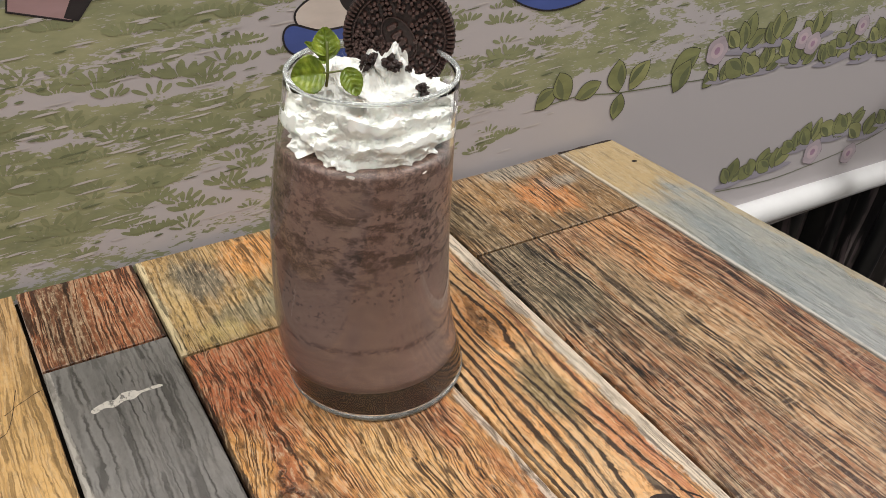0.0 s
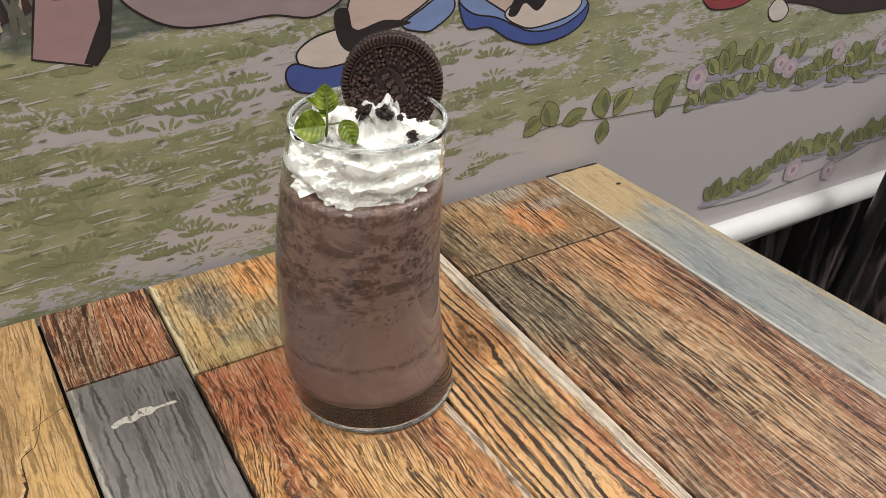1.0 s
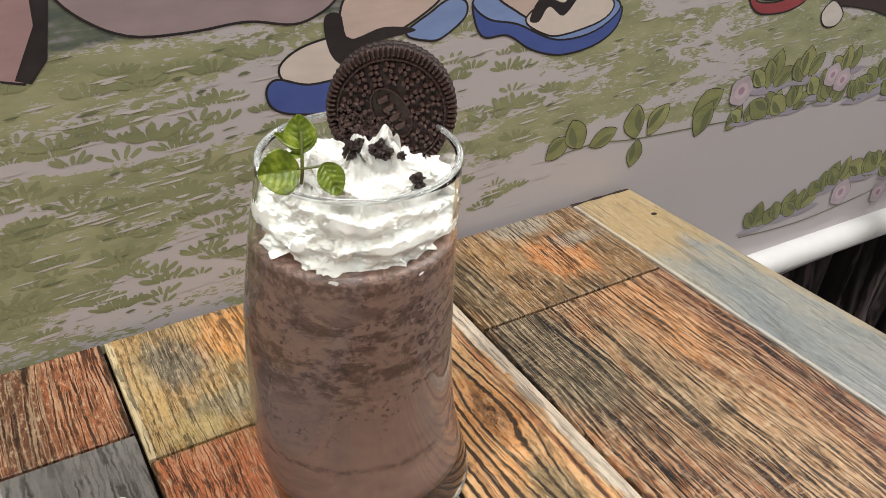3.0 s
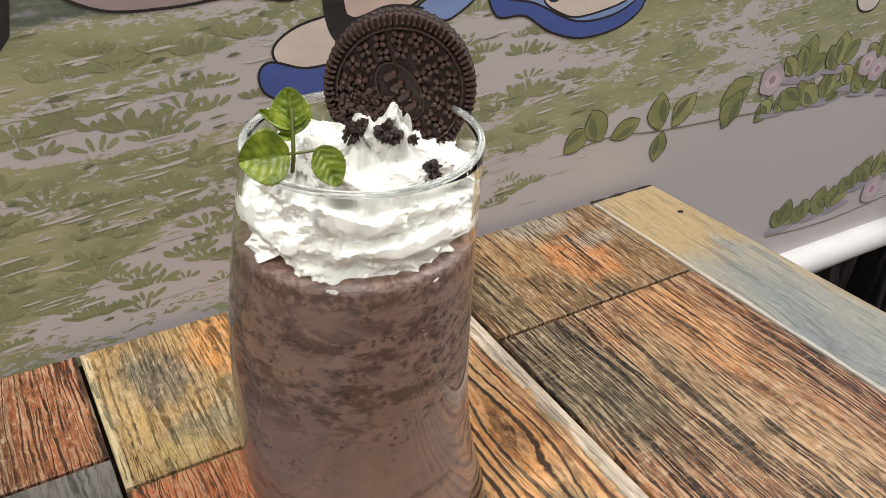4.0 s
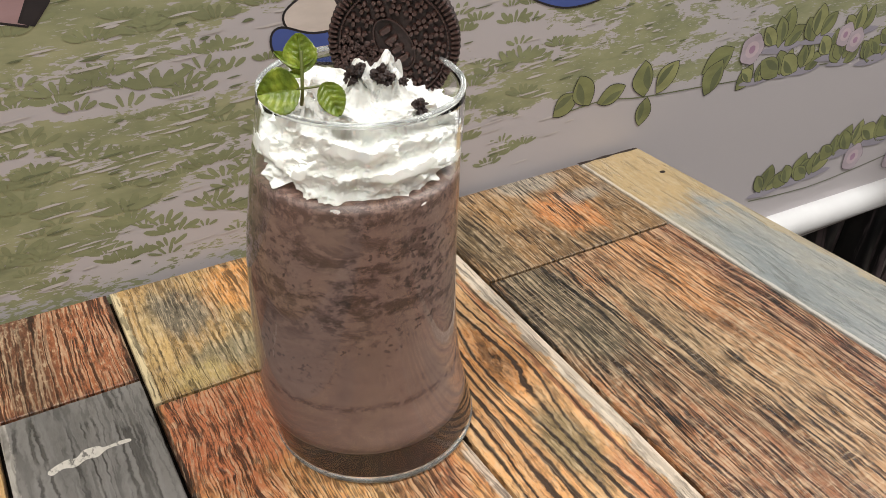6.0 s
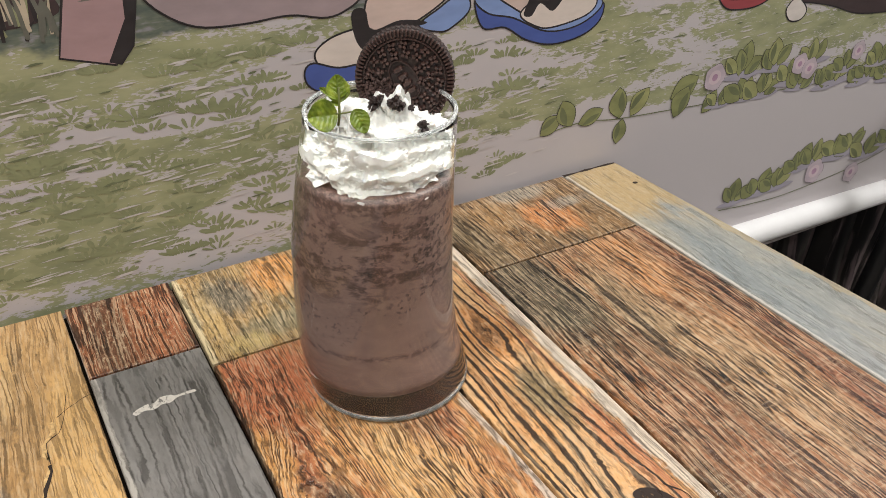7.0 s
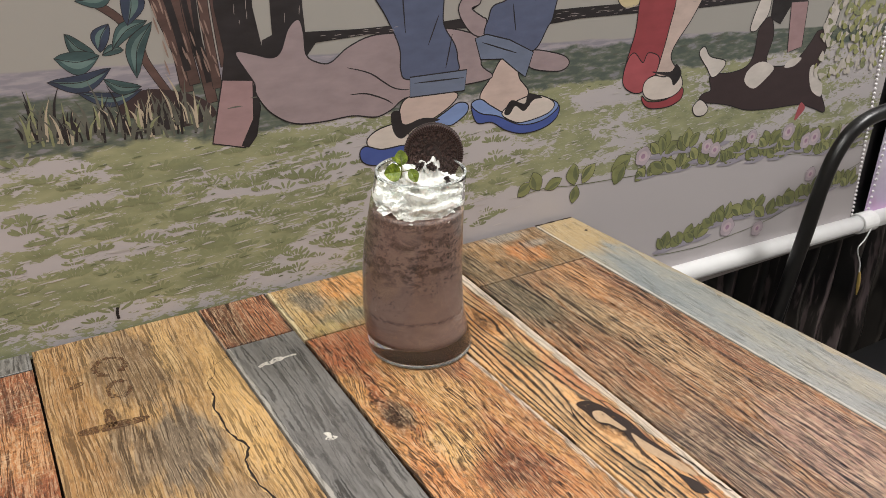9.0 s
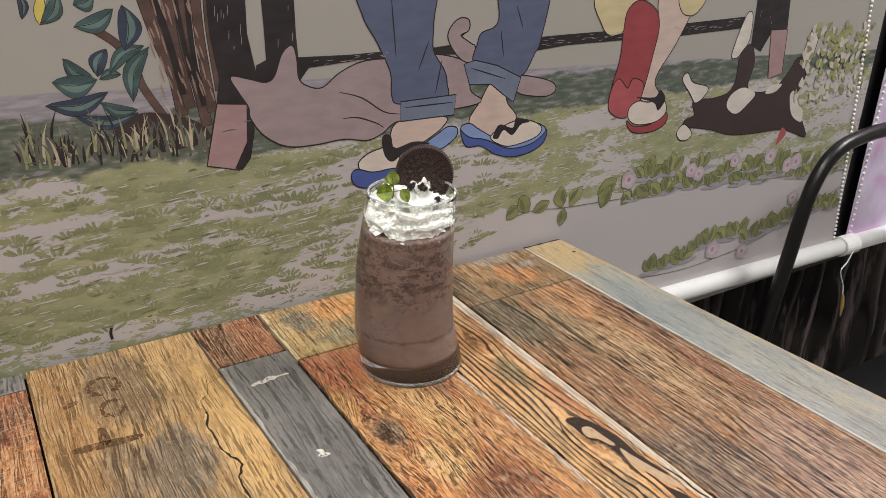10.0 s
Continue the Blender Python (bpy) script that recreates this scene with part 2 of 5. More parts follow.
E0, E1, E2, E3, E4, E5, E6, E7, E8 = ((0.0, 0.027), (-0.047, -0.033), (-0.160, -0.161), (-0.229, -0.2135), (-0.322, -0.3185),
                                      (-0.379, -0.3665), (-0.501, -0.503), (-0.60, -0.605), (-0.72, -0.725))
PALE = lin(206, 198, 186)
W_EDGE = wood("wood_pale_grey_edge", [(0.3, lin(120, 126, 124)), (0.5, lin(142, 142, 136)), (0.7, lin(158, 150, 130))], lin(70, 66, 60),
              ((-0.020, -0.03, 0.035, 0.05, lin(178, 146, 92), 0.8), (-0.026, -0.17, 0.016, 0.07, lin(122, 130, 132), 0.7), (-0.033, -0.30, 0.016, 0.10, lin(146, 148, 146), 0.6)),
              depth=0.34, hair=0.35, broken=0.9, pitch=0.0034, fleck=0.35, seed=1.0, shine=0.28, light=(0.55, 0.53, 0.47, 1),
              edges=((0.001, -0.077, 0.0075, lin(170, 148, 108), 0.55), (-0.0455, -0.04, 0.0012, PALE, 0.6)))
W_BROWN = wood("wood_brown", [(0.3, lin(98, 68, 44)), (0.44, lin(130, 86, 52)), (0.56, lin(156, 100, 56)), (0.7, lin(116, 78, 52))], lin(22, 14, 10),
               ((-0.140, -0.115, 0.022, 0.055, lin(86, 80, 62), 0.85), (-0.078, -0.105, 0.018, 0.050, lin(190, 124, 64), 0.8), (-0.105, -0.155, 0.016, 0.05, lin(160, 136, 100), 0.6),
                (-0.085, -0.225, 0.022, 0.060, lin(180, 140, 96), 0.6), (-0.050, -0.20, 0.010, 0.14, lin(132, 76, 50), 0.75), (-0.135, -0.235, 0.022, 0.05, lin(156, 96, 56), 0.6),
                # the pinkish blot is a reflection on the tabletop put into the colour
                (-0.135, -0.335, 0.030, 0.05, lin(104, 82, 74), 0.75), (-0.075, -0.37, 0.035, 0.06, lin(160, 124, 110), 0.7), (-0.12, -0.46, 0.06, 0.06, lin(128, 88, 66), 0.6)),
               pitch=0.0024, depth=0.95, hair=0.75, broken=0.0, saw=0.6, seed=2.3, patch_scale=14, shine=0.28)
W_BACK = wood("wood_orange_grey", [(0.3, lin(104, 80, 52)), (0.5, lin(132, 96, 56)), (0.7, lin(150, 110, 64))], lin(34, 23, 15),
              ((-0.092, -0.012, 0.022, 0.010, lin(158, 152, 138), 0.75), (-0.085, -0.048, 0.020, 0.020, lin(198, 118, 46), 0.8), (-0.145, -0.055, 0.013, 0.040, lin(98, 80, 54), 0.8),
               (-0.068, -0.036, 0.014, 0.007, lin(146, 148, 140), 0.6), (-0.12, -0.03, 0.015, 0.02, lin(168, 122, 66), 0.5)),
              pitch=0.0025, depth=0.78, broken=0.4, seed=4.1, patch_scale=20)
W_STRIPE = wood("wood_burnt_white", [(0.3, lin(196, 128, 66)), (0.5, lin(214, 156, 92)), (0.7, lin(190, 158, 118))], lin(34, 21, 14),
                ((-0.187, -0.128, 0.013, 0.028, lin(206, 134, 60), 0.95), (-0.188, -0.182, 0.011, 0.022, lin(118, 104, 70), 0.85), (-0.200, -0.05, 0.02, 0.03, lin(150, 120, 84), 0.6),
                 (-0.176, -0.225, 0.008, 0.03, lin(184, 108, 62), 0.7), (-0.214, -0.30, 0.012, 0.12, lin(212, 164, 106), 0.6)),
                pitch=0.0032, depth=0.55, broken=0.7, ring=0.92, ring_at=(-0.1665, -0.1745), knots=((-0.186, -0.275, 0.017), (-0.187, -0.130, 0.012)), seed=0.7,
                edges=((-0.1640, 0.0, 0.0052, lin(206, 196, 180), 0.8), (-0.1725, 0.0, 0.0016, lin(168, 96, 56), 0.7)))
W_ORANGE = wood("wood_orange", [(0.33, lin(142, 78, 42)), (0.46, lin(178, 106, 54)), (0.56, lin(198, 138, 74)), (0.7, lin(158, 90, 50))], lin(38, 20, 12),
                ((-0.300, -0.112, 0.034, 0.030, lin(186, 98, 52), 0.9), (-0.318, -0.160, 0.012, 0.020, lin(196, 140, 66), 0.7), (-0.300, -0.203, 0.012, 0.017, lin(92, 78, 62), 0.8),
                 (-0.262, -0.195, 0.020, 0.040, lin(212, 164, 96), 0.7), (-0.246, -0.165, 0.012, 0.022, lin(140, 84, 52), 0.7), (-0.285, -0.245, 0.014, 0.022, lin(212, 170, 104), 0.7),
                 (-0.262, -0.282, 0.022, 0.022, lin(128, 68, 40), 0.75), (-0.304, -0.285, 0.012, 0.05, lin(208, 132, 64), 0.6), (-0.24, -0.34, 0.03, 0.04, lin(190, 126, 70), 0.5)),
                pitch=0.0021, depth=0.88, hair=0.8, broken=0.65, curl=0.010, knots=((-0.302, -0.203, 0.020),), seed=5.5, patch_scale=18,
                edges=((-0.2290, -0.044, 0.0046, lin(200, 184, 166), 0.8), (-0.3210, -0.01, 0.0014, lin(40, 28, 20), 0.85)))
W_OLIVE = wood("wood_olive_grey", [(0.34, lin(150, 122, 78)), (0.5, lin(176, 136, 76)), (0.66, lin(140, 124, 92))], lin(40, 32, 22),
               ((-0.297, -0.036, 0.016, 0.020, lin(92, 88, 78), 0.85), (-0.260, -0.026, 0.022, 0.022, lin(206, 134, 54), 0.85), (-0.275, -0.070, 0.030, 0.010, lin(118, 112, 88), 0.75),
                (-0.300, -0.080, 0.014, 0.008, lin(196, 170, 104), 0.7), (-0.310, -0.055, 0.007, 0.030, lin(192, 158, 98), 0.6)),
               pitch=0.0025, depth=0.78, broken=0.6, seed=6.2, patch_scale=22, edges=((-0.3205, -0.01, 0.0026, lin(210, 190, 148), 0.85),))
W_RUST = wood("wood_rust", [(0.3, lin(100, 56, 32)), (0.5, lin(138, 76, 42)), (0.7, lin(160, 94, 52))], lin(34, 19, 12),
              ((-0.362, -0.030, 0.012, 0.05, lin(92, 58, 38), 0.8), (-0.336, -0.035, 0.012, 0.05, lin(160, 88, 46), 0.7)), pitch=0.0024, depth=0.85, broken=0.3, seed=7.9,
              edges=((-0.3785, -0.036, 0.0008, PALE, 0.5), (-0.3235, -0.01, 0.0016, lin(52, 34, 24), 0.7)))
W_GREY = wood("wood_grey", [(0.3, lin(104, 101, 98)), (0.5, lin(122, 118, 114)), (0.7, lin(114, 108, 102))], lin(38, 35, 33),
              ((-0.345, -0.20, 0.03, 0.06, lin(100, 97, 95), 0.5), (-0.34, -0.33, 0.03, 0.06, lin(120, 114, 108), 0.5)), pitch=0.0046, depth=0.66, hair=0.55, broken=0.6, fleck=0.35,
              seed=8.4, light=(0.26, 0.25, 0.24, 1), edges=((-0.3775, -0.036, 0.0020, lin(184, 176, 166), 0.7), (-0.3205, -0.01, 0.0016, lin(150, 144, 136), 0.45)))
W_YELLOW = wood("wood_yellow", [(0.3, lin(150, 114, 70)), (0.5, lin(176, 134, 80)), (0.7, lin(164, 122, 70))], lin(56, 40, 26),
                ((-0.440, -0.06, 0.034, 0.05, lin(112, 86, 60), 0.9), (-0.430, -0.165, 0.026, 0.045, lin(108, 94, 80), 0.9), (-0.460, -0.155, 0.018, 0.04, lin(114, 90, 66), 0.85),
                 (-0.388, -0.150, 0.014, 0.10, lin(204, 158, 92), 0.9), (-0.486, -0.10, 0.014, 0.12, lin(154, 108, 58), 0.85), (-0.415, -0.045, 0.008, 0.04, lin(196, 154, 94), 0.7),
                 (-0.415, -0.235, 0.02, 0.03, lin(150, 122, 92), 0.7), (-0.46, -0.27, 0.03, 0.04, lin(176, 134, 82), 0.6)),
                pitch=0.0026, depth=0.66, hair=0.55, broken=0.45, fleck=0.45, seed=9.6, patch_scale=12, edges=((-0.379, -0.036, 0.0012, lin(70, 48, 32), 0.6),))
W_RED = wood("wood_red_brown", [(0.3, lin(106, 56, 34)), (0.5, lin(148, 80, 44)), (0.7, lin(180, 118, 72))], lin(42, 22, 14),
             ((-0.53, -0.06, 0.03, 0.02, lin(120, 70, 46), 0.7), (-0.52, -0.12, 0.03, 0.03, lin(196, 132, 72), 0.6)), pitch=0.0024, depth=0.7, saw=0.9, seed=11.0)

table = tagged(empty("table", -0.55, -0.32, 0.0), "cafe table with a reclaimed wood plank top in mixed colours", "table")
part("core_board", box(-1.16, seam(*E0, BACK) - 0.001, FRONT + 0.002, BACK - 0.001, TOP - 0.03, TOP - 0.0055), M_GAP, table)
plank("plank", E1, E0, BACK, FRONT, W_EDGE, table, "pale grey and yellow worn edge plank")
plank("plank", E2, E1, -0.082, FRONT, W_BROWN, table, "long brown saw-marked plank")
plank("plank", E2, E1, BACK, -0.082, W_BACK, table, "short orange and grey stained plank")
plank("plank", E3, E2, BACK, FRONT, W_STRIPE, table, "burnt striped plank with a knot and white edge")
plank("plank", E4, E3, -0.088, FRONT, W_ORANGE, table, "orange brown plank with a dark knot")
plank("plank", E4, E3, BACK, -0.088, W_OLIVE, table, "short olive and yellow stained plank")
plank("plank", E5, E4, BACK, -0.070, W_RUST, table, "short dark rust plank")
plank("plank", E5, E4, -0.070, FRONT, W_GREY, table, "weathered grey plank with white paint marks")
plank("plank", E6, E5, BACK, FRONT, W_YELLOW, table, "wide yellow cracked plank with faded stencil marks")
plank("plank", E7, E6, BACK, -0.029, W_GREY, table)
plank("plank", E7, E6, -0.029, FRONT, W_RED, table, "red brown worn plank")
plank("plank", E8, E7, BACK, -0.2, W_ORANGE, table)
plank("plank", E8, E7, -0.2, FRONT, W_BACK, table)
plank("plank", (-0.9, -0.9), E8, BACK, FRONT, W_BROWN, table)
plank("plank", (-1.165, -1.165), (-0.9, -0.9), BACK, FRONT, W_YELLOW, table)
for lx, ly in ((-0.06, -0.06), (-0.06, -0.58), (-1.1, -0.06), (-1.1, -0.58)):
    part("leg", box(lx - 0.02, lx + 0.02, ly - 0.02, ly + 0.02, 0.0, TOP - 0.03, 0.003), M_BLACK, table)

# ---- glass of chocolate shake ----
GX, GY = -0.2447, -0.1312
UX, UY = 0.87, -0.49
VX, VY = 0.49, 0.87
HIGH = 0.1412
BOW = (0, -0.0046, -0.0057, -0.0050, -0.0026, 0.0003)
RAD = (0.0385, 0.0374, 0.0360, 0.0349, 0.0328, 0.0307)


def smooth_at(z, values):
    """Smooth value at the share z of the height."""
    s = max(0.0, min(0.99999, z)) * 5
    i = int(s)
    t = s - i
    g = lambda k: values[max(0, min(5, k))]
    a, b, c, d = g(i - 1), g(i), g(i + 1), g(i + 2)
    return 0.5 * (2 * b + (c - a) * t + (2 * a - 5 * b + 4 * c - d) * t * t + (3 * b - a - 3 * c + d) * t ** 3)


def glass_axis(h):
    z = h / HIGH
    b, f = smooth_at(z, BOW), -0.0078 * z
    return GX + b * UX + f * VX, GY + b * UY + f * VY, smooth_at(z, RAD)


def glass_ring(bm, h, inset, sides=96, r=None):
    x, y, rad = glass_axis(h)
    rad = (rad - inset) if r is None else r
    return [bm.verts.new((x + rad * math.cos(a), y + rad * math.sin(a), TOP + h)) for a in [2 * math.pi * k / sides for k in range(sides)]]


def join(bm, rings, cap_start=False, cap_end=False):
    for a, b in zip(rings, rings[1:]):
        n = len(a)
        for k in range(n):
            bm.faces.new((a[k], a[(k + 1) % n], b[(k + 1) % n], b[k]))
    if cap_start:
        bm.faces.new(rings[0][::-1])
    if cap_end:
        bm.faces.new(rings[-1])


def glass_mat():
    n = Nodes("clear_glass", 0.0)
    n.b.inputs["Transmission Weight"].default_value = 1.0
    n.b.inputs["IOR"].default_value = 1.45
    n.put(n.b.inputs["Roughness"], n.grey(n.noise(60, n.coords(), 4), 0.5, 0.8, 0.0, 0.05))
    return n.colour((0.97, 0.985, 0.98, 1))


M_GLASS = glass_mat()


# pale rough ring, added to stand in for light caught in the base's edge
def heel_glint_mat():
    n = Nodes("heel_glint", 0.22)
    n.b.inputs["Transmission Weight"].default_value = 0.75
    n.b.inputs["IOR"].default_value = 1.45
    return n.colour(n.ramp(n.noise(140, n.coords(), 3), [(0.35, (0.30, 0.32, 0.31)), (0.65, (0.72, 0.76, 0.74))]))


# pale ring added over the vessel's own rim, highlight put into its colour
def rim_highlight_mat():
    n = Nodes("rim_highlight", 0.06)
    n.b.inputs["Transmission Weight"].default_value = 0.85
    n.b.inputs["IOR"].default_value = 1.2
    return n.colour(n.ramp(n.noise(90, n.coords(), 3), [(0.35, (0.80, 0.83, 0.82)), (0.65, (0.95, 0.97, 0.96))]))


M_HEEL = heel_glint_mat()
M_RIM = rim_highlight_mat()


def glass_tumbler():
    thing = tagged(empty("glass_tumbler", GX, GY, TOP), "tall clear curved glass tumbler with a thick base on the table", "glass")
    bm = bmesh.new()
    wall = 0.0016
    rings = [glass_ring(bm, 0.0022, 0, r=0.020), glass_ring(bm, 0.0012, 0, r=0.031), glass_ring(bm, 0.0003, 0.0038), glass_ring(bm, 0.0003, 0.0022), glass_ring(bm, 0.0009, 0.0008),
             glass_ring(bm, 0.0020, 0.0002), glass_ring(bm, 0.0035, 0.0)]
    rings += [glass_ring(bm, HIGH * k / 40, 0.0) for k in range(2, 40)]
    for k in range(1, 9):
        a = math.pi * k / 9
        rings.append(glass_ring(bm, HIGH - 0.0008 + 0.0008 * math.sin(a), 0.0008 - 0.0008 * math.cos(a)))
    rings += [glass_ring(bm, HIGH * k / 40, wall) for k in range(39, 5, -1)]
    rings += [glass_ring(bm, 0.0155, wall + 0.0012), glass_ring(bm, 0.0135, wall + 0.006), glass_ring(bm, 0.0130, 0.02)]
    join(bm, rings, True, True)
    bmesh.ops.recalc_face_normals(bm, faces=bm.faces[:])
    ob = part("vessel", bm, M_GLASS, thing, smooth=True)
    ob.visible_shadow = False
    bm = bmesh.new()
    loop = []
    for k in range(13):
        a = math.radians(-150 + 300 * k / 12)
        loop.append(glass_ring(bm, 0.0019 + 0.0016 * math.sin(a), 0.0014 - 0.0016 * math.cos(a)))
    join(bm, loop)
    bmesh.ops.recalc_face_normals(bm, faces=bm.faces[:])
    lip = bmesh.new()
    loop = []
    for k in range(13):
        a = 2 * math.pi * k / 12
        loop.append(glass_ring(lip, HIGH - 0.0006 + 0.00092 * math.sin(a), 0.0008 - 0.00092 * math.cos(a)))
    join(lip, loop)
    bmesh.ops.remove_doubles(lip, verts=lip.verts[:], dist=1e-7)
    bmesh.ops.recalc_face_normals(lip, faces=lip.faces[:])
    edge = part("rim", lip, M_RIM, thing, "rounded rim overlaid with a pale ring for its highlight", smooth=True)
    edge.visible_shadow = False
    heel = part("heel", bm, M_HEEL, thing, "added pale ring for the bright line of light under the base", smooth=True)
    return thing


tumbler = glass_tumbler()
FILL = 0.1155


def shake_mat():
    n = Nodes("chocolate_shake", 0.45)
    co = n.coords()
    sep = n.add("ShaderNodeSeparateXYZ", Vector=co)
    h = n.math("SUBTRACT", sep.outputs[2], TOP)
    big = n.noise(34, n.mapped((1, 1, 2.6)), 5, 0.62, 1.2)
    mid = n.noise(120, n.mapped((1, 1, 1.9), (3, 1, 2)), 5, 0.68, 0.6)
    grain = n.noise(430, n.mapped((1, 1, 1.2), (1, 4, 2)), 3, 0.65)
    wavy = n.math("ADD", h, n.math("MULTIPLY", n.math("SUBTRACT", big, 0.5), 0.05))
    band = n.ramp(wavy, [(0.046, (0.0,) * 3), (0.066, (0.3,) * 3), (0.078, (1.0,) * 3), (0.104, (1.0,) * 3), (0.112, (0.2,) * 3)])
    field = n.math("ADD", n.math("ADD", n.math("MULTIPLY", big, 0.40), n.math("MULTIPLY", mid, 0.40)), n.math("MULTIPLY", grain, 0.20))
    swirl = n.math("MULTIPLY", n.grey(field, 0.470, 0.540), band)
    col = n.mix(n.grey(big, 0.35, 0.65), lin(110, 88, 81), lin(126, 103, 95))
    col = n.mix(n.math("MULTIPLY", swirl, 0.88), col, lin(54, 36, 32))
    veil = n.math("MULTIPLY", n.grey(n.noise(46, n.mapped((1, 1, 3.4), (6, 2, 5)), 4, 0.6, 1.4), 0.55, 0.68), n.grey(h, 0.05, 0.08))
    col = n.mix(n.math("MULTIPLY", veil, 0.4), col, lin(132, 112, 102))
    ring = n.noise(240, n.mapped((1, 1, 1.6)), 4, 0.7)
    sag = n.math("ADD", h, n.math("MULTIPLY", n.math("SUBTRACT", n.noise(26, co, 2), 0.5), 0.006))
    line = n.math("MULTIPLY", n.grey(n.math("ABSOLUTE", n.math("SUBTRACT", sag, 0.0365)), 0.0024, 0.0004), n.grey(ring, 0.42, 0.56))
    col = n.mix(n.math("MULTIPLY", line, 0.75), col, lin(60, 40, 34))
    clump = n.grey(n.noise(60, n.mapped((1, 1, 1.4), (2, 7, 1)), 3), 0.44, 0.60)
    speck = n.noise(500, co, 2, 0.5)
    dots = n.math("MULTIPLY", n.math("MULTIPLY", n.grey(speck, 0.58, 0.62), clump), n.grey(h, 0.030, 0.070))
    col = n.mix(n.math("MULTIPLY", dots, 0.9), col, lin(36, 23, 20))
    foam = n.math("MULTIPLY", n.grey(h, FILL - 0.0080, FILL - 0.006), n.grey(grain, 0.42, 0.54))
    col = n.mix(n.math("MULTIPLY", foam, 0.75), col, lin(62, 44, 39))
    n.bump(speck, 0.08, 0.0004)
    return n.colour(col)


def shake():
    bm = bmesh.new()
    rings = [glass_ring(bm, 0.0126, 0, r=0.016), glass_ring(bm, 0.0129, 0.0072), glass_ring(bm, 0.0150, 0.0024)]
    rings += [glass_ring(bm, 0.0185 + (FILL - 0.0185) * k / 30, 0.0013) for k in range(31)]
    rings += [glass_ring(bm, FILL + 0.0004, 0.004), glass_ring(bm, FILL - 0.0006, 0.015)]
    join(bm, rings, True, True)
    bmesh.ops.recalc_face_normals(bm, faces=bm.faces[:])
    ob = part("chocolate_shake", bm, shake_mat(), smooth=True)
    return tagged(ob, "brown blended chocolate shake with dark swirls in the tumbler", "drink")


shake()


# ---- whipped cream ----
def cream_mat():
    n = Nodes("whipped_cream", 0.38)
    n.b.inputs["Subsurface Weight"].default_value = 0.12
    n.b.inputs["Subsurface Radius"].default_value = (0.003, 0.0024, 0.002)
    n.b.inputs["Subsurface Scale"].default_value = 1.0
    f = n.noise(520, n.coords(), 5, 0.7)
    n.bump(f, 0.6, 0.0010)
    return n.colour(n.ramp(n.noise(90, n.coords(), 3), [(0.3, lin(228, 228, 222)), (0.7, lin(243, 243, 239))]))


def torn(x, y, z, f):
    """Creased noise: soft lumps with sharp valleys."""
    return 1.0 - 2.2 * abs(noise.noise((x * f, y * f, z * f)))


def cream_shape(th, s):
    """Point of the cream heap: th round the axis, s from the lower edge (0) to the top (1)."""
    ct, st = math.cos(th), math.sin(th)
    low = FILL - 0.0012 + 0.006 * noise.noise((2.6 * ct + 5, 2.6 * st, 1.3)) + 0.0016 * noise.noise((9 * ct, 9 * st, 4.1))
    if s < 0.45:
        k = s / 0.45
        h = low + (0.1375 - low) * k
        r = 0.0246 + 0.0022 * math.sin(math.pi * min(1, 0.12 + 0.9 * k)) - 0.0016 * k
    else:
        k = (s - 0.45) / 0.55
        h = 0.1375 + 0.0085 * math.sin(k * math.pi / 2) ** 1.3
        r = 0.0242 * (1 - k) ** 0.72
    x, y = r * ct, r * st
    fold = math.sin(h / 0.0085 * 2 * math.pi + 4.0 * noise.noise((1.5 * ct, 1.5 * st, h * 60)) + 1.2 * th)
    push = (0.0015 * fold + 0.0030 * torn(x, y, 1.7 * h + 0.3, 62) + 0.0021 * torn(x + 0.2, y, 1.3 * h, 150)
            + 0.0013 * torn(x, y + 0.1, h, 300) + 0.0006 * torn(x + 0.4, y, 1.3 * h, 640) + 0.0003 * noise.noise((1300 * x, 1300 * y, 1300 * h)) - 0.0010)
    r2 = max(0.0, r + push * (1 if s < 0.8 else (1 - s) * 5))
    h2 = h + 0.55 * push * min(1.0, 3 * s)
    ax, ay, rin = glass_axis(min(h2, HIGH))
    if h2 < HIGH + 0.001:
        r2 = min(r2, rin - 0.0013)
    lean = max(0.0, h - 0.1375)
    away = r2 * ct * VX + r2 * st * VY
    right = r2 * ct * UX + r2 * st * UY
    back = max(0.0, min(1.0, (away + 0.010 + 0.45 * right) / 0.018))
    h2 -= 0.0115 * back * back * (3 - 2 * back) * max(0.0, min(1.0, (s - 0.3) / 0.2))
    return Vector((ax + r2 * ct + 0.2 * lean * UX, ay + r2 * st + 0.2 * lean * UY, TOP + h2))


def cream():
    bm = bmesh.new()
    nt, ns = 520, 250
    rows = [[bm.verts.new(cream_shape(2 * math.pi * k / nt, j / ns)) for k in range(nt)] for j in range(ns)]
    peaks = ((-0.2476, -0.1530, 0.0031, 0.0072), (-0.2550, -0.1515, 0.0027, 0.0072), (-0.2660, -0.1510, 0.0035, 0.0045), (-0.2444, -0.1540, 0.0022, 0.0048),
             (-0.2575, -0.1510, 0.0018, 0.0020), (-0.2440, -0.1555, 0.0030, 0.0025), (-0.2690, -0.1480, 0.0030, 0.0035))
    for row in rows[112:]:
        for v in row:
            x, y = v.co.x + 0.0012 * noise.noise(v.co * 420), v.co.y + 0.0012 * noise.noise(v.co * 420 + Vector((5, 5, 5)))
            for px, py, w, up in peaks:
                v.co.z += up * math.exp(-((x - px) ** 2 + (y - py) ** 2) / (w * w))
    join(bm, rows, False, True)
    bmesh.ops.recalc_face_normals(bm, faces=bm.faces[:])
    ob = part("whipped_cream", bm, cream_mat(), smooth=True)
    return tagged(ob, "white whipped cream heaped above the shake in the tumbler", "cream")


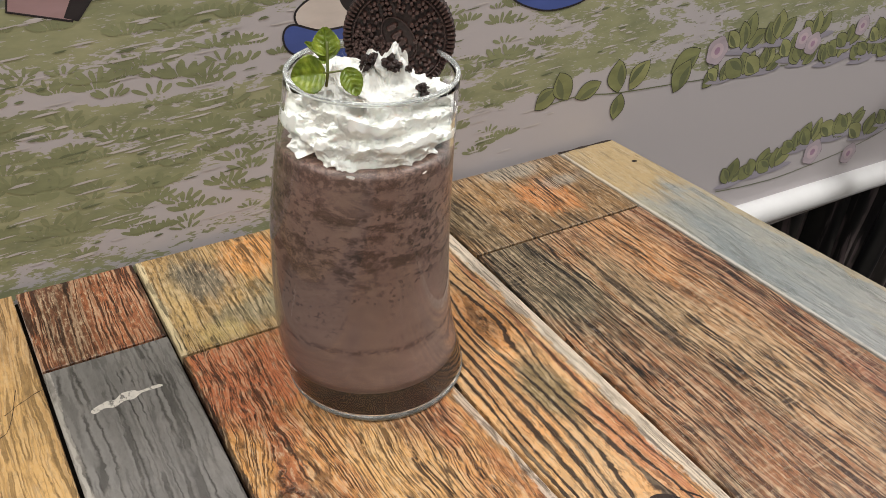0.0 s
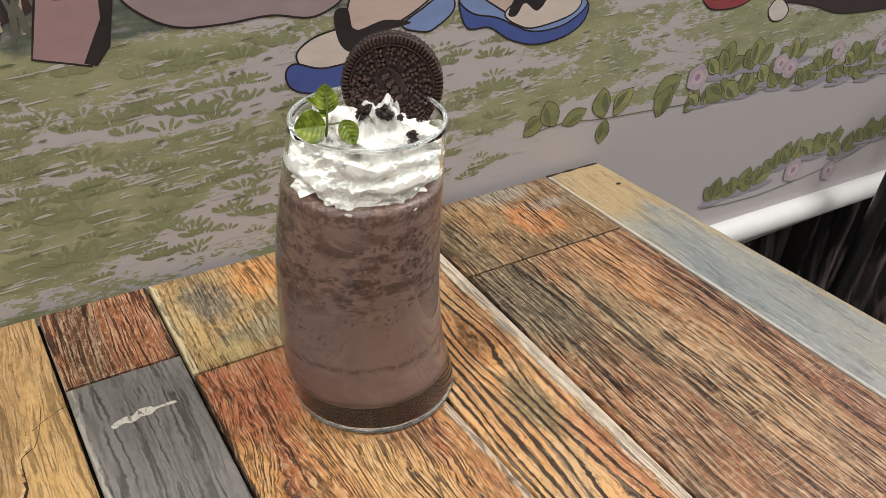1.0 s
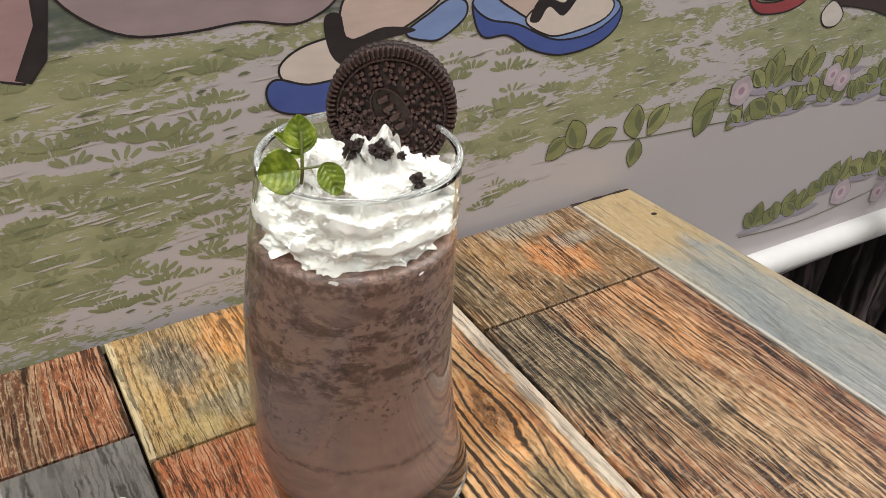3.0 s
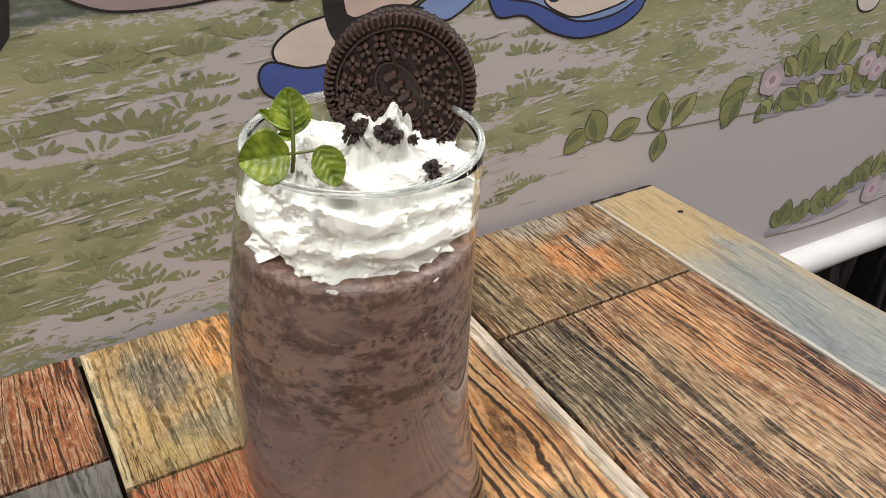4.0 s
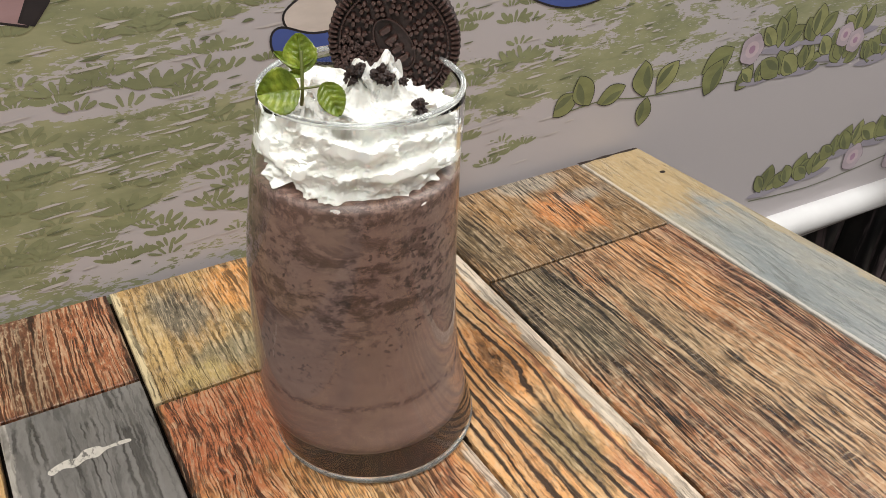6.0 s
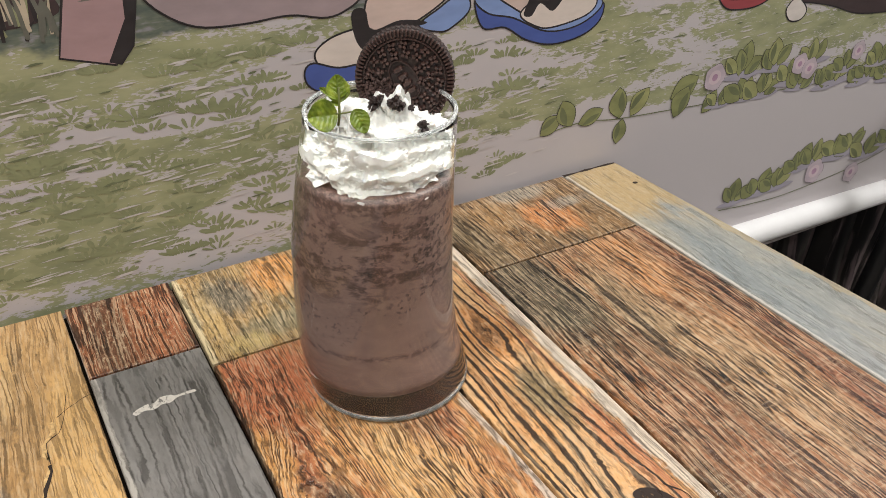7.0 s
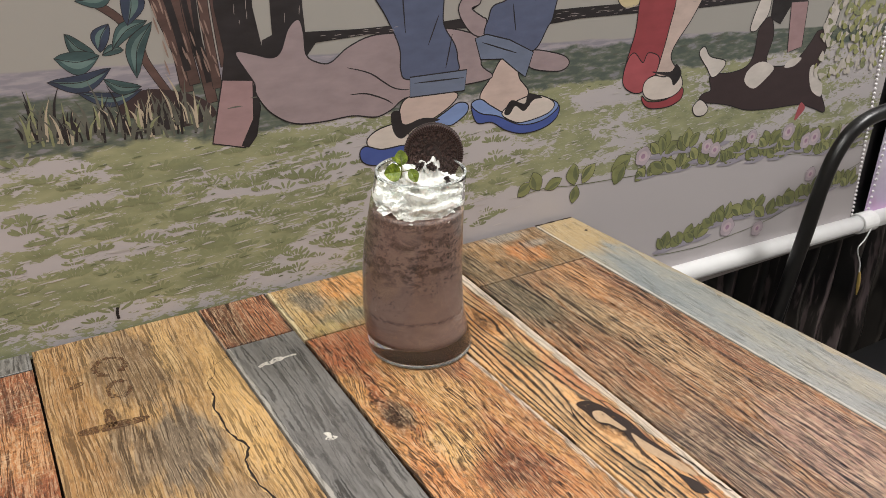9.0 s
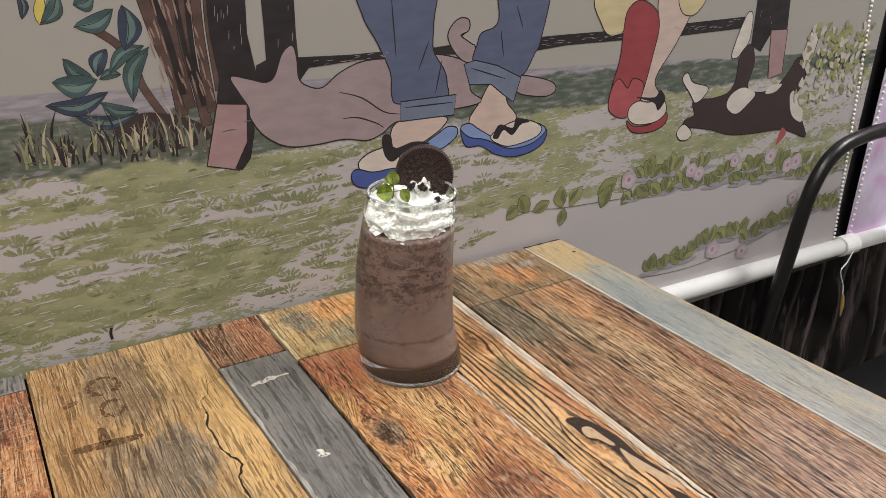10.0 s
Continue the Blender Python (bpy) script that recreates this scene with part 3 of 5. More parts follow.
cream()


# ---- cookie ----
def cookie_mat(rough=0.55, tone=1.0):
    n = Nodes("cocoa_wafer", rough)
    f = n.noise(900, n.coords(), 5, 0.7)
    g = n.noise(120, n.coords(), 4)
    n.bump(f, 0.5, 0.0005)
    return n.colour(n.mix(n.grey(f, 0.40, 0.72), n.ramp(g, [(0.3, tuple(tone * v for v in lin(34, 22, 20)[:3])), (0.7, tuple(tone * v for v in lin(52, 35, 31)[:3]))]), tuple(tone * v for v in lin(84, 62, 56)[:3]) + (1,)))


# one wafer in two tones: relief highlights and recess shade put into the colour
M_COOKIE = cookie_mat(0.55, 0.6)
M_RELIEF_LIT = cookie_mat(0.40, 1.55)
COOKIE = Matrix.Translation((-0.2290, -0.1219, 0.8948)) @ Matrix(((0.866, 0.08, -0.494, 0), (-0.490, 0.06, -0.870, 0), (-0.04, 0.995, 0.085, 0), (0, 0, 0, 1)))
CR = 0.0206


def mould(bm, x, y, ang, lx, ly, h, z0):
    """A raised rounded bar of the wafer's relief."""
    c, s = math.cos(ang), math.sin(ang)
    lo, hi = [], []
    for k in range(8):
        a = 2 * math.pi * k / 8
        u, v = math.cos(a), math.sin(a)
        u, v = abs(u) ** 0.6 * math.copysign(1, u), abs(v) ** 0.6 * math.copysign(1, v)
        for ring, f, z in ((lo, 1.0, z0 - 0.0002), (hi, 0.68, z0 + h)):
            px, py = u * lx * f, v * ly * f
            ring.append(bm.verts.new((x + c * px - s * py, y + s * px + c * py, z)))
    for k in range(8):
        bm.faces.new((lo[k], lo[(k + 1) % 8], hi[(k + 1) % 8], hi[k]))
    bm.faces.new(hi)


def cookie():
    thing = tagged(empty("cookie"), "dark round embossed cocoa sandwich cookie standing in the cream", "cookie")
    thing.matrix_world = COOKIE
    T = 0.0028

    def disc(z0, z1, r, wavy):
        bm = bmesh.new()
        n = 180
        prof = [(z0, r - 0.0006), (z0 + 0.0005, r), (z1 - 0.0005, r), (z1, r - 0.0005), (z1, r - 0.0012)]
        rings = []
        for z, rr in prof:
            rings.append([bm.verts.new(((rr + wavy * math.cos(60 * 2 * math.pi * k / n)) * math.cos(2 * math.pi * k / n),
                                        (rr + wavy * math.cos(60 * 2 * math.pi * k / n)) * math.sin(2 * math.pi * k / n), z)) for k in range(n)])
        join(bm, rings, True, True)
        return bm

    def sub(name, bm, mat, parent, label=""):
        me = bpy.data.meshes.new(name)
        bmesh.ops.recalc_face_normals(bm, faces=bm.faces[:])
        bm.to_mesh(me)
        bm.free()
        me.materials.append(mat)
        ob = new(name, me)
        ob.parent = parent
        return tagged(ob, label)

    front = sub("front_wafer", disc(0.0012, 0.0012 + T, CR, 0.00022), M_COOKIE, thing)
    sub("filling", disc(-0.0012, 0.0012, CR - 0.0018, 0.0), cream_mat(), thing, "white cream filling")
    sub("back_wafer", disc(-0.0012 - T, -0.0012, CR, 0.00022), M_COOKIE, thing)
    z = 0.0012 + T
    def piece_mesh(name, moulds):
        bm = bmesh.new()
        for args in moulds:
            mould(bm, *args)
        bmesh.ops.recalc_face_normals(bm, faces=bm.faces[:])
        me = bpy.data.meshes.new(name)
        bm.to_mesh(me)
        bm.free()
        me.materials.append(M_RELIEF_LIT)
        return me

    def piece(name, me, x, y, turn):
        ob = new(name, me)
        ob.parent = front
        ob.location, ob.rotation_euler = (x, y, z), (0, 0, turn)

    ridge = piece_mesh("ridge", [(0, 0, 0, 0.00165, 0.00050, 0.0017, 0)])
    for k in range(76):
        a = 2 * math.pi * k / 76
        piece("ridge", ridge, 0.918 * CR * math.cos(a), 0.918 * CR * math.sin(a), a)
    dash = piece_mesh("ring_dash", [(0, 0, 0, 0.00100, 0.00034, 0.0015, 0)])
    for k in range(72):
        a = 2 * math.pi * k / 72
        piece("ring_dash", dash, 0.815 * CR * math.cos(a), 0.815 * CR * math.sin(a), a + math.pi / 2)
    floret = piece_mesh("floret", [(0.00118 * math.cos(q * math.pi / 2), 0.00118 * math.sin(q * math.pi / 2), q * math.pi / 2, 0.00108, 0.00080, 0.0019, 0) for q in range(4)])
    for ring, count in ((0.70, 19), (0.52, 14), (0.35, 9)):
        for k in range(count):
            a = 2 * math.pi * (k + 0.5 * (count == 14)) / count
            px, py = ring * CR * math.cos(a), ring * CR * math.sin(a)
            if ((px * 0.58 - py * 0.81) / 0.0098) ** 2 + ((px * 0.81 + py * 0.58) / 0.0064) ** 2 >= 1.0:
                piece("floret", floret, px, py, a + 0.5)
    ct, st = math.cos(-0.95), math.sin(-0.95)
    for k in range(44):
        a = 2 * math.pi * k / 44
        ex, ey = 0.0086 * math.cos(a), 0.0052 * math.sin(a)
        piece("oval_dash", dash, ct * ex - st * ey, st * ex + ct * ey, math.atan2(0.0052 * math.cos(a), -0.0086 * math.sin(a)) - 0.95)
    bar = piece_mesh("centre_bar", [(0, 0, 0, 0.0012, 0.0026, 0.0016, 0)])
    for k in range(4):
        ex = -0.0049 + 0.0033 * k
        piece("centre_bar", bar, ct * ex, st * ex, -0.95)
    return thing


cookie()


def crumb(x, y, z, r, seed):
    bm = bmesh.new()
    bmesh.ops.create_icosphere(bm, subdivisions=4, radius=r)
    for v in bm.verts:
        d = v.co.normalized()
        v.co *= 1 + 0.8 * noise.noise(d * 1.7 + Vector((seed, 0, 0))) + 0.4 * noise.noise(d * 4 + Vector((0, seed, 0))) + 0.25 * noise.noise(d * 10 + Vector((0, 0, seed)))
        v.co += Vector((x, y, z))
    return tagged(part("cookie_crumb", bm, M_COOKIE), "dark cocoa cookie crumb lying on the whipped cream", "crumb", "cookie crumbs on the cream")


rnd = random.Random(11)
for cx, cy, cz, cr in ((-0.2578, -0.1512, 0.9000, 0.0017), (-0.2565, -0.1525, 0.9020, 0.0013), (-0.2512, -0.1550, 0.9008, 0.0018), (-0.2490, -0.1560, 0.8992, 0.0013),
                       (-0.2437, -0.1637, 0.8932, 0.0015), (-0.2433, -0.1643, 0.8915, 0.0012), (-0.2465, -0.1650, 0.8905, 0.0008), (-0.2455, -0.158, 0.8985, 0.0009),
                       (-0.2400, -0.1600, 0.8640, 0.0011), (-0.2385, -0.1590, 0.8650, 0.0012)):
    crumb(cx + 0.0006, cy, cz - 0.0010 if cz > 0.88 else cz, cr * 1.2, rnd.random() * 50)
bm = bmesh.new()
for k in range(620):
    u, w = rnd.gauss(0, 0.6), rnd.gauss(0, 0.6)
    if math.hypot(-0.0108 + 0.0085 * u, -0.0064 + 0.0056 * w) > 0.93 * CR:
        continue
    q = COOKIE @ Vector((-0.0108 + 0.0085 * u, -0.0064 + 0.0056 * w, 0.0052 + 0.0034 * rnd.random() * max(0, 1 - u * u)))
    c = bmesh.ops.create_icosphere(bm, subdivisions=1, radius=0.00030 + 0.00065 * rnd.random() ** 2)
    for v in c["verts"]:
        v.co = v.co * (1 + 0.5 * noise.noise(v.co * 2000 + q * 900)) + q
tagged(part("crumb_dust", bm, cookie_mat(0.7, 1.3)), "fine dark cookie crumbs heaped against the cookie", "crumbs", kind="stuff")


# ---- mint sprig ----
def mint_mat():
    n = Nodes("mint_leaf", 0.34)
    f = n.noise(260, n.coords(), 4)
    g = n.noise(900, n.coords(), 3)
    n.bump(n.math("ADD", f, n.math("MULTIPLY", g, 0.3)), 0.8, 0.0009)
    n.b.inputs["Transmission Weight"].default_value = 0.0
    n.b.inputs["Subsurface Weight"].default_value = 0.15
    n.b.inputs["Subsurface Radius"].default_value = (0.001, 0.002, 0.0005)
    return n.colour(n.ramp(f, [(0.3, lin(66, 84, 16)), (0.55, lin(108, 126, 30)), (0.75, lin(148, 160, 60))]))


M_MINT = mint_mat()
M_STEM = plain("mint_stem", (92, 100, 48), 0.5)


def leaf_mesh(base, tip, width, normal, teeth=9, cup=0.12):
    base, tip, normal = Vector(base), Vector(tip), Vector(normal).normalized()
    axis = tip - base
    side = axis.cross(normal).normalized()
    up = side.cross(axis).normalized()
    L, bm = axis.length, bmesh.new()
    n, m, rows = 26, 10, []
    for i in range(n + 1):
        t = i / n
        w = width * math.sin(math.pi * min(1, t * 0.97 + 0.015)) ** 0.62 * (1.05 - 0.35 * t)
        w *= 1 + 0.09 * (abs((t * teeth) % 1 - 0.5) * 2 - 0.5)
        row = []
        for j in range(-m, m + 1):
            u = j / m
            vein = 0.0009 * abs(u) ** 0.5 - 0.00022 * math.cos(2 * math.pi * (t * 6 - abs(u) * 1.4)) * (1 - abs(u)) * min(1, abs(u) * 6)
            lift = cup * w * (u * u) + vein - 0.10 * L * (t - 0.4) ** 2
            row.append(bm.verts.new(base + axis * t + side * (u * w) + up * lift))
        rows.append(row)
    for a, b in zip(rows, rows[1:]):
        for j in range(2 * m):
            bm.faces.new((a[j], a[j + 1], b[j + 1], b[j]))
    bmesh.ops.recalc_face_normals(bm, faces=bm.faces[:])
    geo = bmesh.ops.extrude_face_region(bm, geom=bm.faces[:])
    bmesh.ops.translate(bm, verts=[v for v in geo["geom"] if isinstance(v, bmesh.types.BMVert)], vec=-up * 0.00025)
    bmesh.ops.recalc_face_normals(bm, faces=bm.faces[:])
    return bm


def mint_sprig():
    thing = tagged(empty("mint_sprig", -0.2757, -0.163, 0.897), "fresh green mint sprig stuck into the whipped cream", "mint")
    eye = Vector((-0.05, -0.142, 0.075))
    part("stem", tube(spline([(-0.2757, -0.1615, 0.8983), (-0.2758, -0.1632, 0.9028), (-0.2750, -0.1618, 0.9080), (-0.2742, -0.1600, 0.9118)], 5), 0.00048, 8), M_STEM, thing, smooth=True)
    node = (-0.2757, -0.1632, 0.9033)
    part("leaf", leaf_mesh((-0.2766, -0.1634, 0.9035), (-0.2866, -0.1606, 0.9028), 0.0066, eye), M_MINT, thing, "broad glossy leaf", smooth=True)
    part("leaf", leaf_mesh((-0.2712, -0.1655, 0.9048), (-0.2689, -0.1695, 0.8970), 0.0042, eye + Vector((0.05, -0.02, 0))), M_MINT, thing, smooth=True)
    part("petiole", tube([node, (-0.2745, -0.1642, 0.9037), (-0.2714, -0.1655, 0.9042)], 0.00035, 6), M_STEM, thing)
    part("petiole", tube([node, (-0.2772, -0.1632, 0.9036)], 0.00035, 6), M_STEM, thing)
    part("leaf", leaf_mesh((-0.2752, -0.1616, 0.9068), (-0.2738, -0.1580, 0.9156), 0.0048, eye + Vector((0, -0.02, 0.05)), 11), M_MINT, thing, "young serrated top leaf", smooth=True)
    part("leaf", leaf_mesh((-0.2752, -0.1612, 0.9078), (-0.2806, -0.1580, 0.9118), 0.0017, eye + Vector((0, 0, 0.1)), 7), M_MINT, thing, smooth=True)
    part("leaf", leaf_mesh((-0.2746, -0.1612, 0.9083), (-0.2702, -0.1606, 0.9118), 0.0014, eye + Vector((0, 0, 0.1)), 7), M_MINT, thing, smooth=True)
    part("leaf", leaf_mesh((-0.2752, -0.1616, 0.9063), (-0.2785, -0.1612, 0.9073), 0.0012, eye, 7), M_MINT, thing, smooth=True)
    return thing


mint_sprig()


# ---- printed banner ----
# bare (-) and grassy (+) places of the printed meadow: x, z, half sizes, weight
MEADOW = ((-0.102, 0.842, 0.028, 0.015, -0.10), (-0.262, 0.846, 0.026, 0.005, -0.10), (-0.331, 0.843, 0.031, 0.004, -0.10), (-0.285, 0.780, 0.026, 0.009, -0.10), (-0.100, 0.757, 0.027, 0.009, -0.10), (-0.347, 0.824, 0.018, 0.004, -0.10),
          (-0.462, 0.885, 0.024, 0.004, -0.10), (-0.452, 0.855, 0.051, 0.006, -0.10), (-0.273, 0.844, 0.056, 0.008, -0.10), (-0.241, 0.857, 0.021, 0.005, -0.10),
          (-0.327, 0.879, 0.083, 0.009, 0.07), (-0.420, 0.864, 0.054, 0.005, 0.07), (-0.332, 0.832, 0.072, 0.008, 0.07), (-0.102, 0.842, 0.039, 0.015, -0.10),
          (0.038, 0.863, 0.046, 0.008, -0.10), (0.084, 0.823, 0.028, 0.006, -0.10), (0.438, 0.848, 0.048, 0.030, -0.10), (0.118, 0.745, 0.273, 0.023, -0.10),
          (-0.009, 0.847, 0.070, 0.010, 0.07), (-0.075, 0.815, 0.066, 0.016, 0.07), (0.209, 0.823, 0.106, 0.011, 0.07), (-0.440, 0.816, 0.026, 0.004, -0.10),
          (-0.480, 0.812, 0.032, 0.004, -0.10), (-0.298, 0.766, 0.031, 0.007, -0.10), (-0.465, 0.763, 0.029, 0.005, -0.10), (-0.259, 0.781, 0.033, 0.008, -0.10),
          (-0.387, 0.793, 0.067, 0.013, 0.07), (-0.353, 0.802, 0.031, 0.006, 0.07), (-0.485, 0.783, 0.041, 0.012, 0.07), (-0.326, 0.789, 0.033, 0.004, 0.07))


def banner_mat():
    """Printed meadow: pale sky, lilac river, olive grass in streaks on a lilac grey ground."""
    n = Nodes("banner_print", 0.5)
    co = n.coords()
    sep = n.add("ShaderNodeSeparateXYZ", Vector=co)
    x, z = sep.outputs[0], sep.outputs[2]
    ground = lin(178, 172, 174)
    # grass in bands, with bare ground between
    a = n.noise(11, n.mapped((1.0, 1, 4.2), (3.1, 0, 0.7)), 4, 0.55, 0.3)
    b = n.noise(85, n.mapped((1.0, 1, 2.2), (0.2, 0, 0)), 4, 0.6, 0.9)
    c = n.noise(190, n.mapped((1.0, 1, 5.0), (0.7, 0, 2)), 3, 0.55, 0.4)
    cover = n.math("ADD", n.math("ADD", n.math("MULTIPLY", a, 0.50), n.math("MULTIPLY", b, 0.32)), n.math("MULTIPLY", c, 0.18))
    for bx, bz, rx, rz, much in MEADOW:
        u = n.math("DIVIDE", n.math("SUBTRACT", x, bx), rx)
        v = n.math("DIVIDE", n.math("SUBTRACT", z, bz), rz * 1.25)
        g = n.math("EXPONENT", n.math("MULTIPLY", n.math("ADD", n.math("MULTIPLY", u, u), n.math("MULTIPLY", v, v)), -1.0))
        cover = n.math("ADD", cover, n.math("MULTIPLY", g, much))
    # the path lies low on the right
    dip = n.math("SUBTRACT", z, n.math("ADD", 0.795, n.math("MULTIPLY", x, -0.10)))
    path = n.math("MULTIPLY", n.grey(dip, 0.0, -0.03), n.grey(x, -0.16, -0.03))
    field = n.math("SUBTRACT", n.math("ADD", cover, 0.012), n.math("MULTIPLY", path, 0.35))
    mask = n.grey(field, 0.494, 0.508)
    tone = n.noise(26, n.mapped((1, 1, 3), (7, 0, 0)), 5, 0.6)
    grass = n.ramp(tone, [(0.32, lin(124, 128, 98)), (0.5, lin(144, 146, 112)), (0.68, lin(158, 157, 124))])
    pale = n.noise(150, n.mapped((1.0, 1, 5.5), (1, 0, 3)), 3, 0.55, 0.6)
    grass = n.mix(n.grey(pale, 0.625, 0.64), grass, lin(170, 167, 160))
    base = n.mix(n.math("MULTIPLY", n.noise(5, n.mapped((1, 1, 3)), 3), 0.5), ground, lin(184, 178, 179))
    col = n.mix(mask, base, grass)
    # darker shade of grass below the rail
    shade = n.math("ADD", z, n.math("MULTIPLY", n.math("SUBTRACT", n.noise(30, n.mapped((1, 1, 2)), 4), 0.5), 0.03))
    edge = n.math("ADD", 0.885, n.math("MULTIPLY", x, -0.01))
    over = n.math("SUBTRACT", shade, edge)
    dark = n.ramp(n.noise(60, n.mapped((1, 1, 3.5), (2, 0, 0)), 4), [(0.42, lin(78, 88, 82)), (0.55, lin(100, 106, 94)), (0.64, lin(128, 127, 132))])
    col = n.mix(n.grey(over, 0.0, 0.004), col, dark)
    river = n.ramp(n.noise(40, n.mapped((1, 1, 6), (4, 0, 0)), 4), [(0.45, lin(136, 132, 142)), (0.6, lin(158, 152, 158))])
    slope = n.math("SUBTRACT", shade, n.math("ADD", 0.918, n.math("MULTIPLY", x, -0.03)))
    col = n.mix(n.grey(slope, 0.0, 0.003), col, river)
    sky = n.math("SUBTRACT", z, n.math("ADD", 0.925, n.math("MULTIPLY", x, -0.055)))
    sky = n.math("ADD", sky, n.math("MULTIPLY", n.math("SUBTRACT", n.noise(12, co, 3), 0.5), 0.008))
    col = n.mix(n.grey(sky, 0.0, 0.0015), col, lin(158, 155, 150))
    n.bump(n.noise(1500, co, 1), 0.06, 0.0002)
    return n.colour(col)


BY = 0.0
banner = tagged(empty("banner", 0, BY, 0.64), "printed cloth banner of a meadow with flowers, fence and sandals", "banner")
part("cloth", box(-1.9, 0.487, BY, BY + 0.0015, 0.615, 1.55), banner_mat(), banner)
OUTLINE = paint("print_outline", (32, 29, 32))
LAYER = [0.0]


def flat(points, y):
    """A flat shape of thin print, from its outline in x and z."""
    bm = bmesh.new()
    f = bm.faces.new([bm.verts.new((p[0], y, p[1])) for p in points])
    f.normal_update()
    if f.normal.y > 0:
        f.normal_flip()
    return bm


def grown(points, d):
    """The outline moved outwards by d."""
    n, area = len(points), 0
    for i in range(n):
        a, b = points[i], points[(i + 1) % n]
        area += a[0] * b[1] - b[0] * a[1]
    s = 1 if area > 0 else -1
    out = []
    for i in range(n):
        t = (points[(i + 1) % n] - points[i - 1])
        t = t.normalized() if t.length > 0 else t
        out.append(Vector((points[i][0] + s * t[1] * d, points[i][1] - s * t[0] * d)))
    return out


def printed(name, pts, mat, line=0.0009, round_=True, label="", steps=5):
    LAYER[0] += 0.0000006
    y = BY - 0.0001 - LAYER[0]
    P = spline([Vector(p) for p in pts], steps, True) if round_ else [Vector(p) for p in pts]
    if line:
        part(name + "_outline", flat(grown(P, line), y), OUTLINE, banner)
        LAYER[0] += 0.0000006
        y -= 0.0000006
    return part(name, flat(P, y), mat, banner, label)


P_BLUE = paint("print_denim", (84, 92, 118))
P_CUFF = paint("print_cuff", (104, 114, 136))
P_PALE = paint("print_pale", (200, 189, 181))
P_ROSE = paint("print_rose", (190, 170, 162))
P_SOLE = paint("print_blue_sole", (66, 84, 148))
P_SKY = paint("print_light_blue", (120, 142, 188))
P_RED = paint("print_red", (142, 62, 68))
P_PINK = paint("print_pink", (160, 80, 86))
P_BEIGE = paint("print_beige", (190, 176, 140))
P_MAUVE = paint("print_mauve", (148, 132, 135))
P_DARK = paint("print_dark_brown", (56, 43, 45))
P_WHITE = paint("print_white", (198, 190, 184))
P_POST = paint("print_black_wood", (36, 32, 35), 0.5)
P_BASE = paint("print_pink_wood", (154, 126, 128))
P_TRUNK = paint("print_trunk", (84, 64, 60), 0.4)
P_TEAL = paint("print_teal_leaf", (58, 80, 82), 0.4)
P_TEALP = paint("print_teal_light", (92, 114, 112), 0.3)
P_NAVY = paint("print_navy_leaf", (50, 60, 80), 0.35)
P_LEAF = paint("print_leaf", (124, 127, 84), 0.25)
P_LEAFD = paint("print_leaf_dark", (100, 105, 74), 0.2)
P_LEAFP = paint("print_leaf_pale", (142, 143, 96), 0.25)
P_STONE = paint("print_pale_ground", (186, 178, 170), 0.12)
P_LILAC = paint("print_lilac", (174, 160, 168), 0.15)
P_PETAL = paint("print_petal", (190, 172, 178), 0.1)
P_HEART = paint("print_flower_heart", (160, 128, 150), 0.15)
P_SHADE = paint("print_shade", (150, 145, 156), 0.1)
P_REED = paint("print_reed", (172, 160, 140), 0.2)
P_REEDD = paint("print_reed_dark", (92, 92, 84), 0.25)
P_GRASS = paint("print_tuft", (130, 134, 100), 0.2)
P_YELLOW = paint("print_yellow", (196, 180, 96), 0.15)

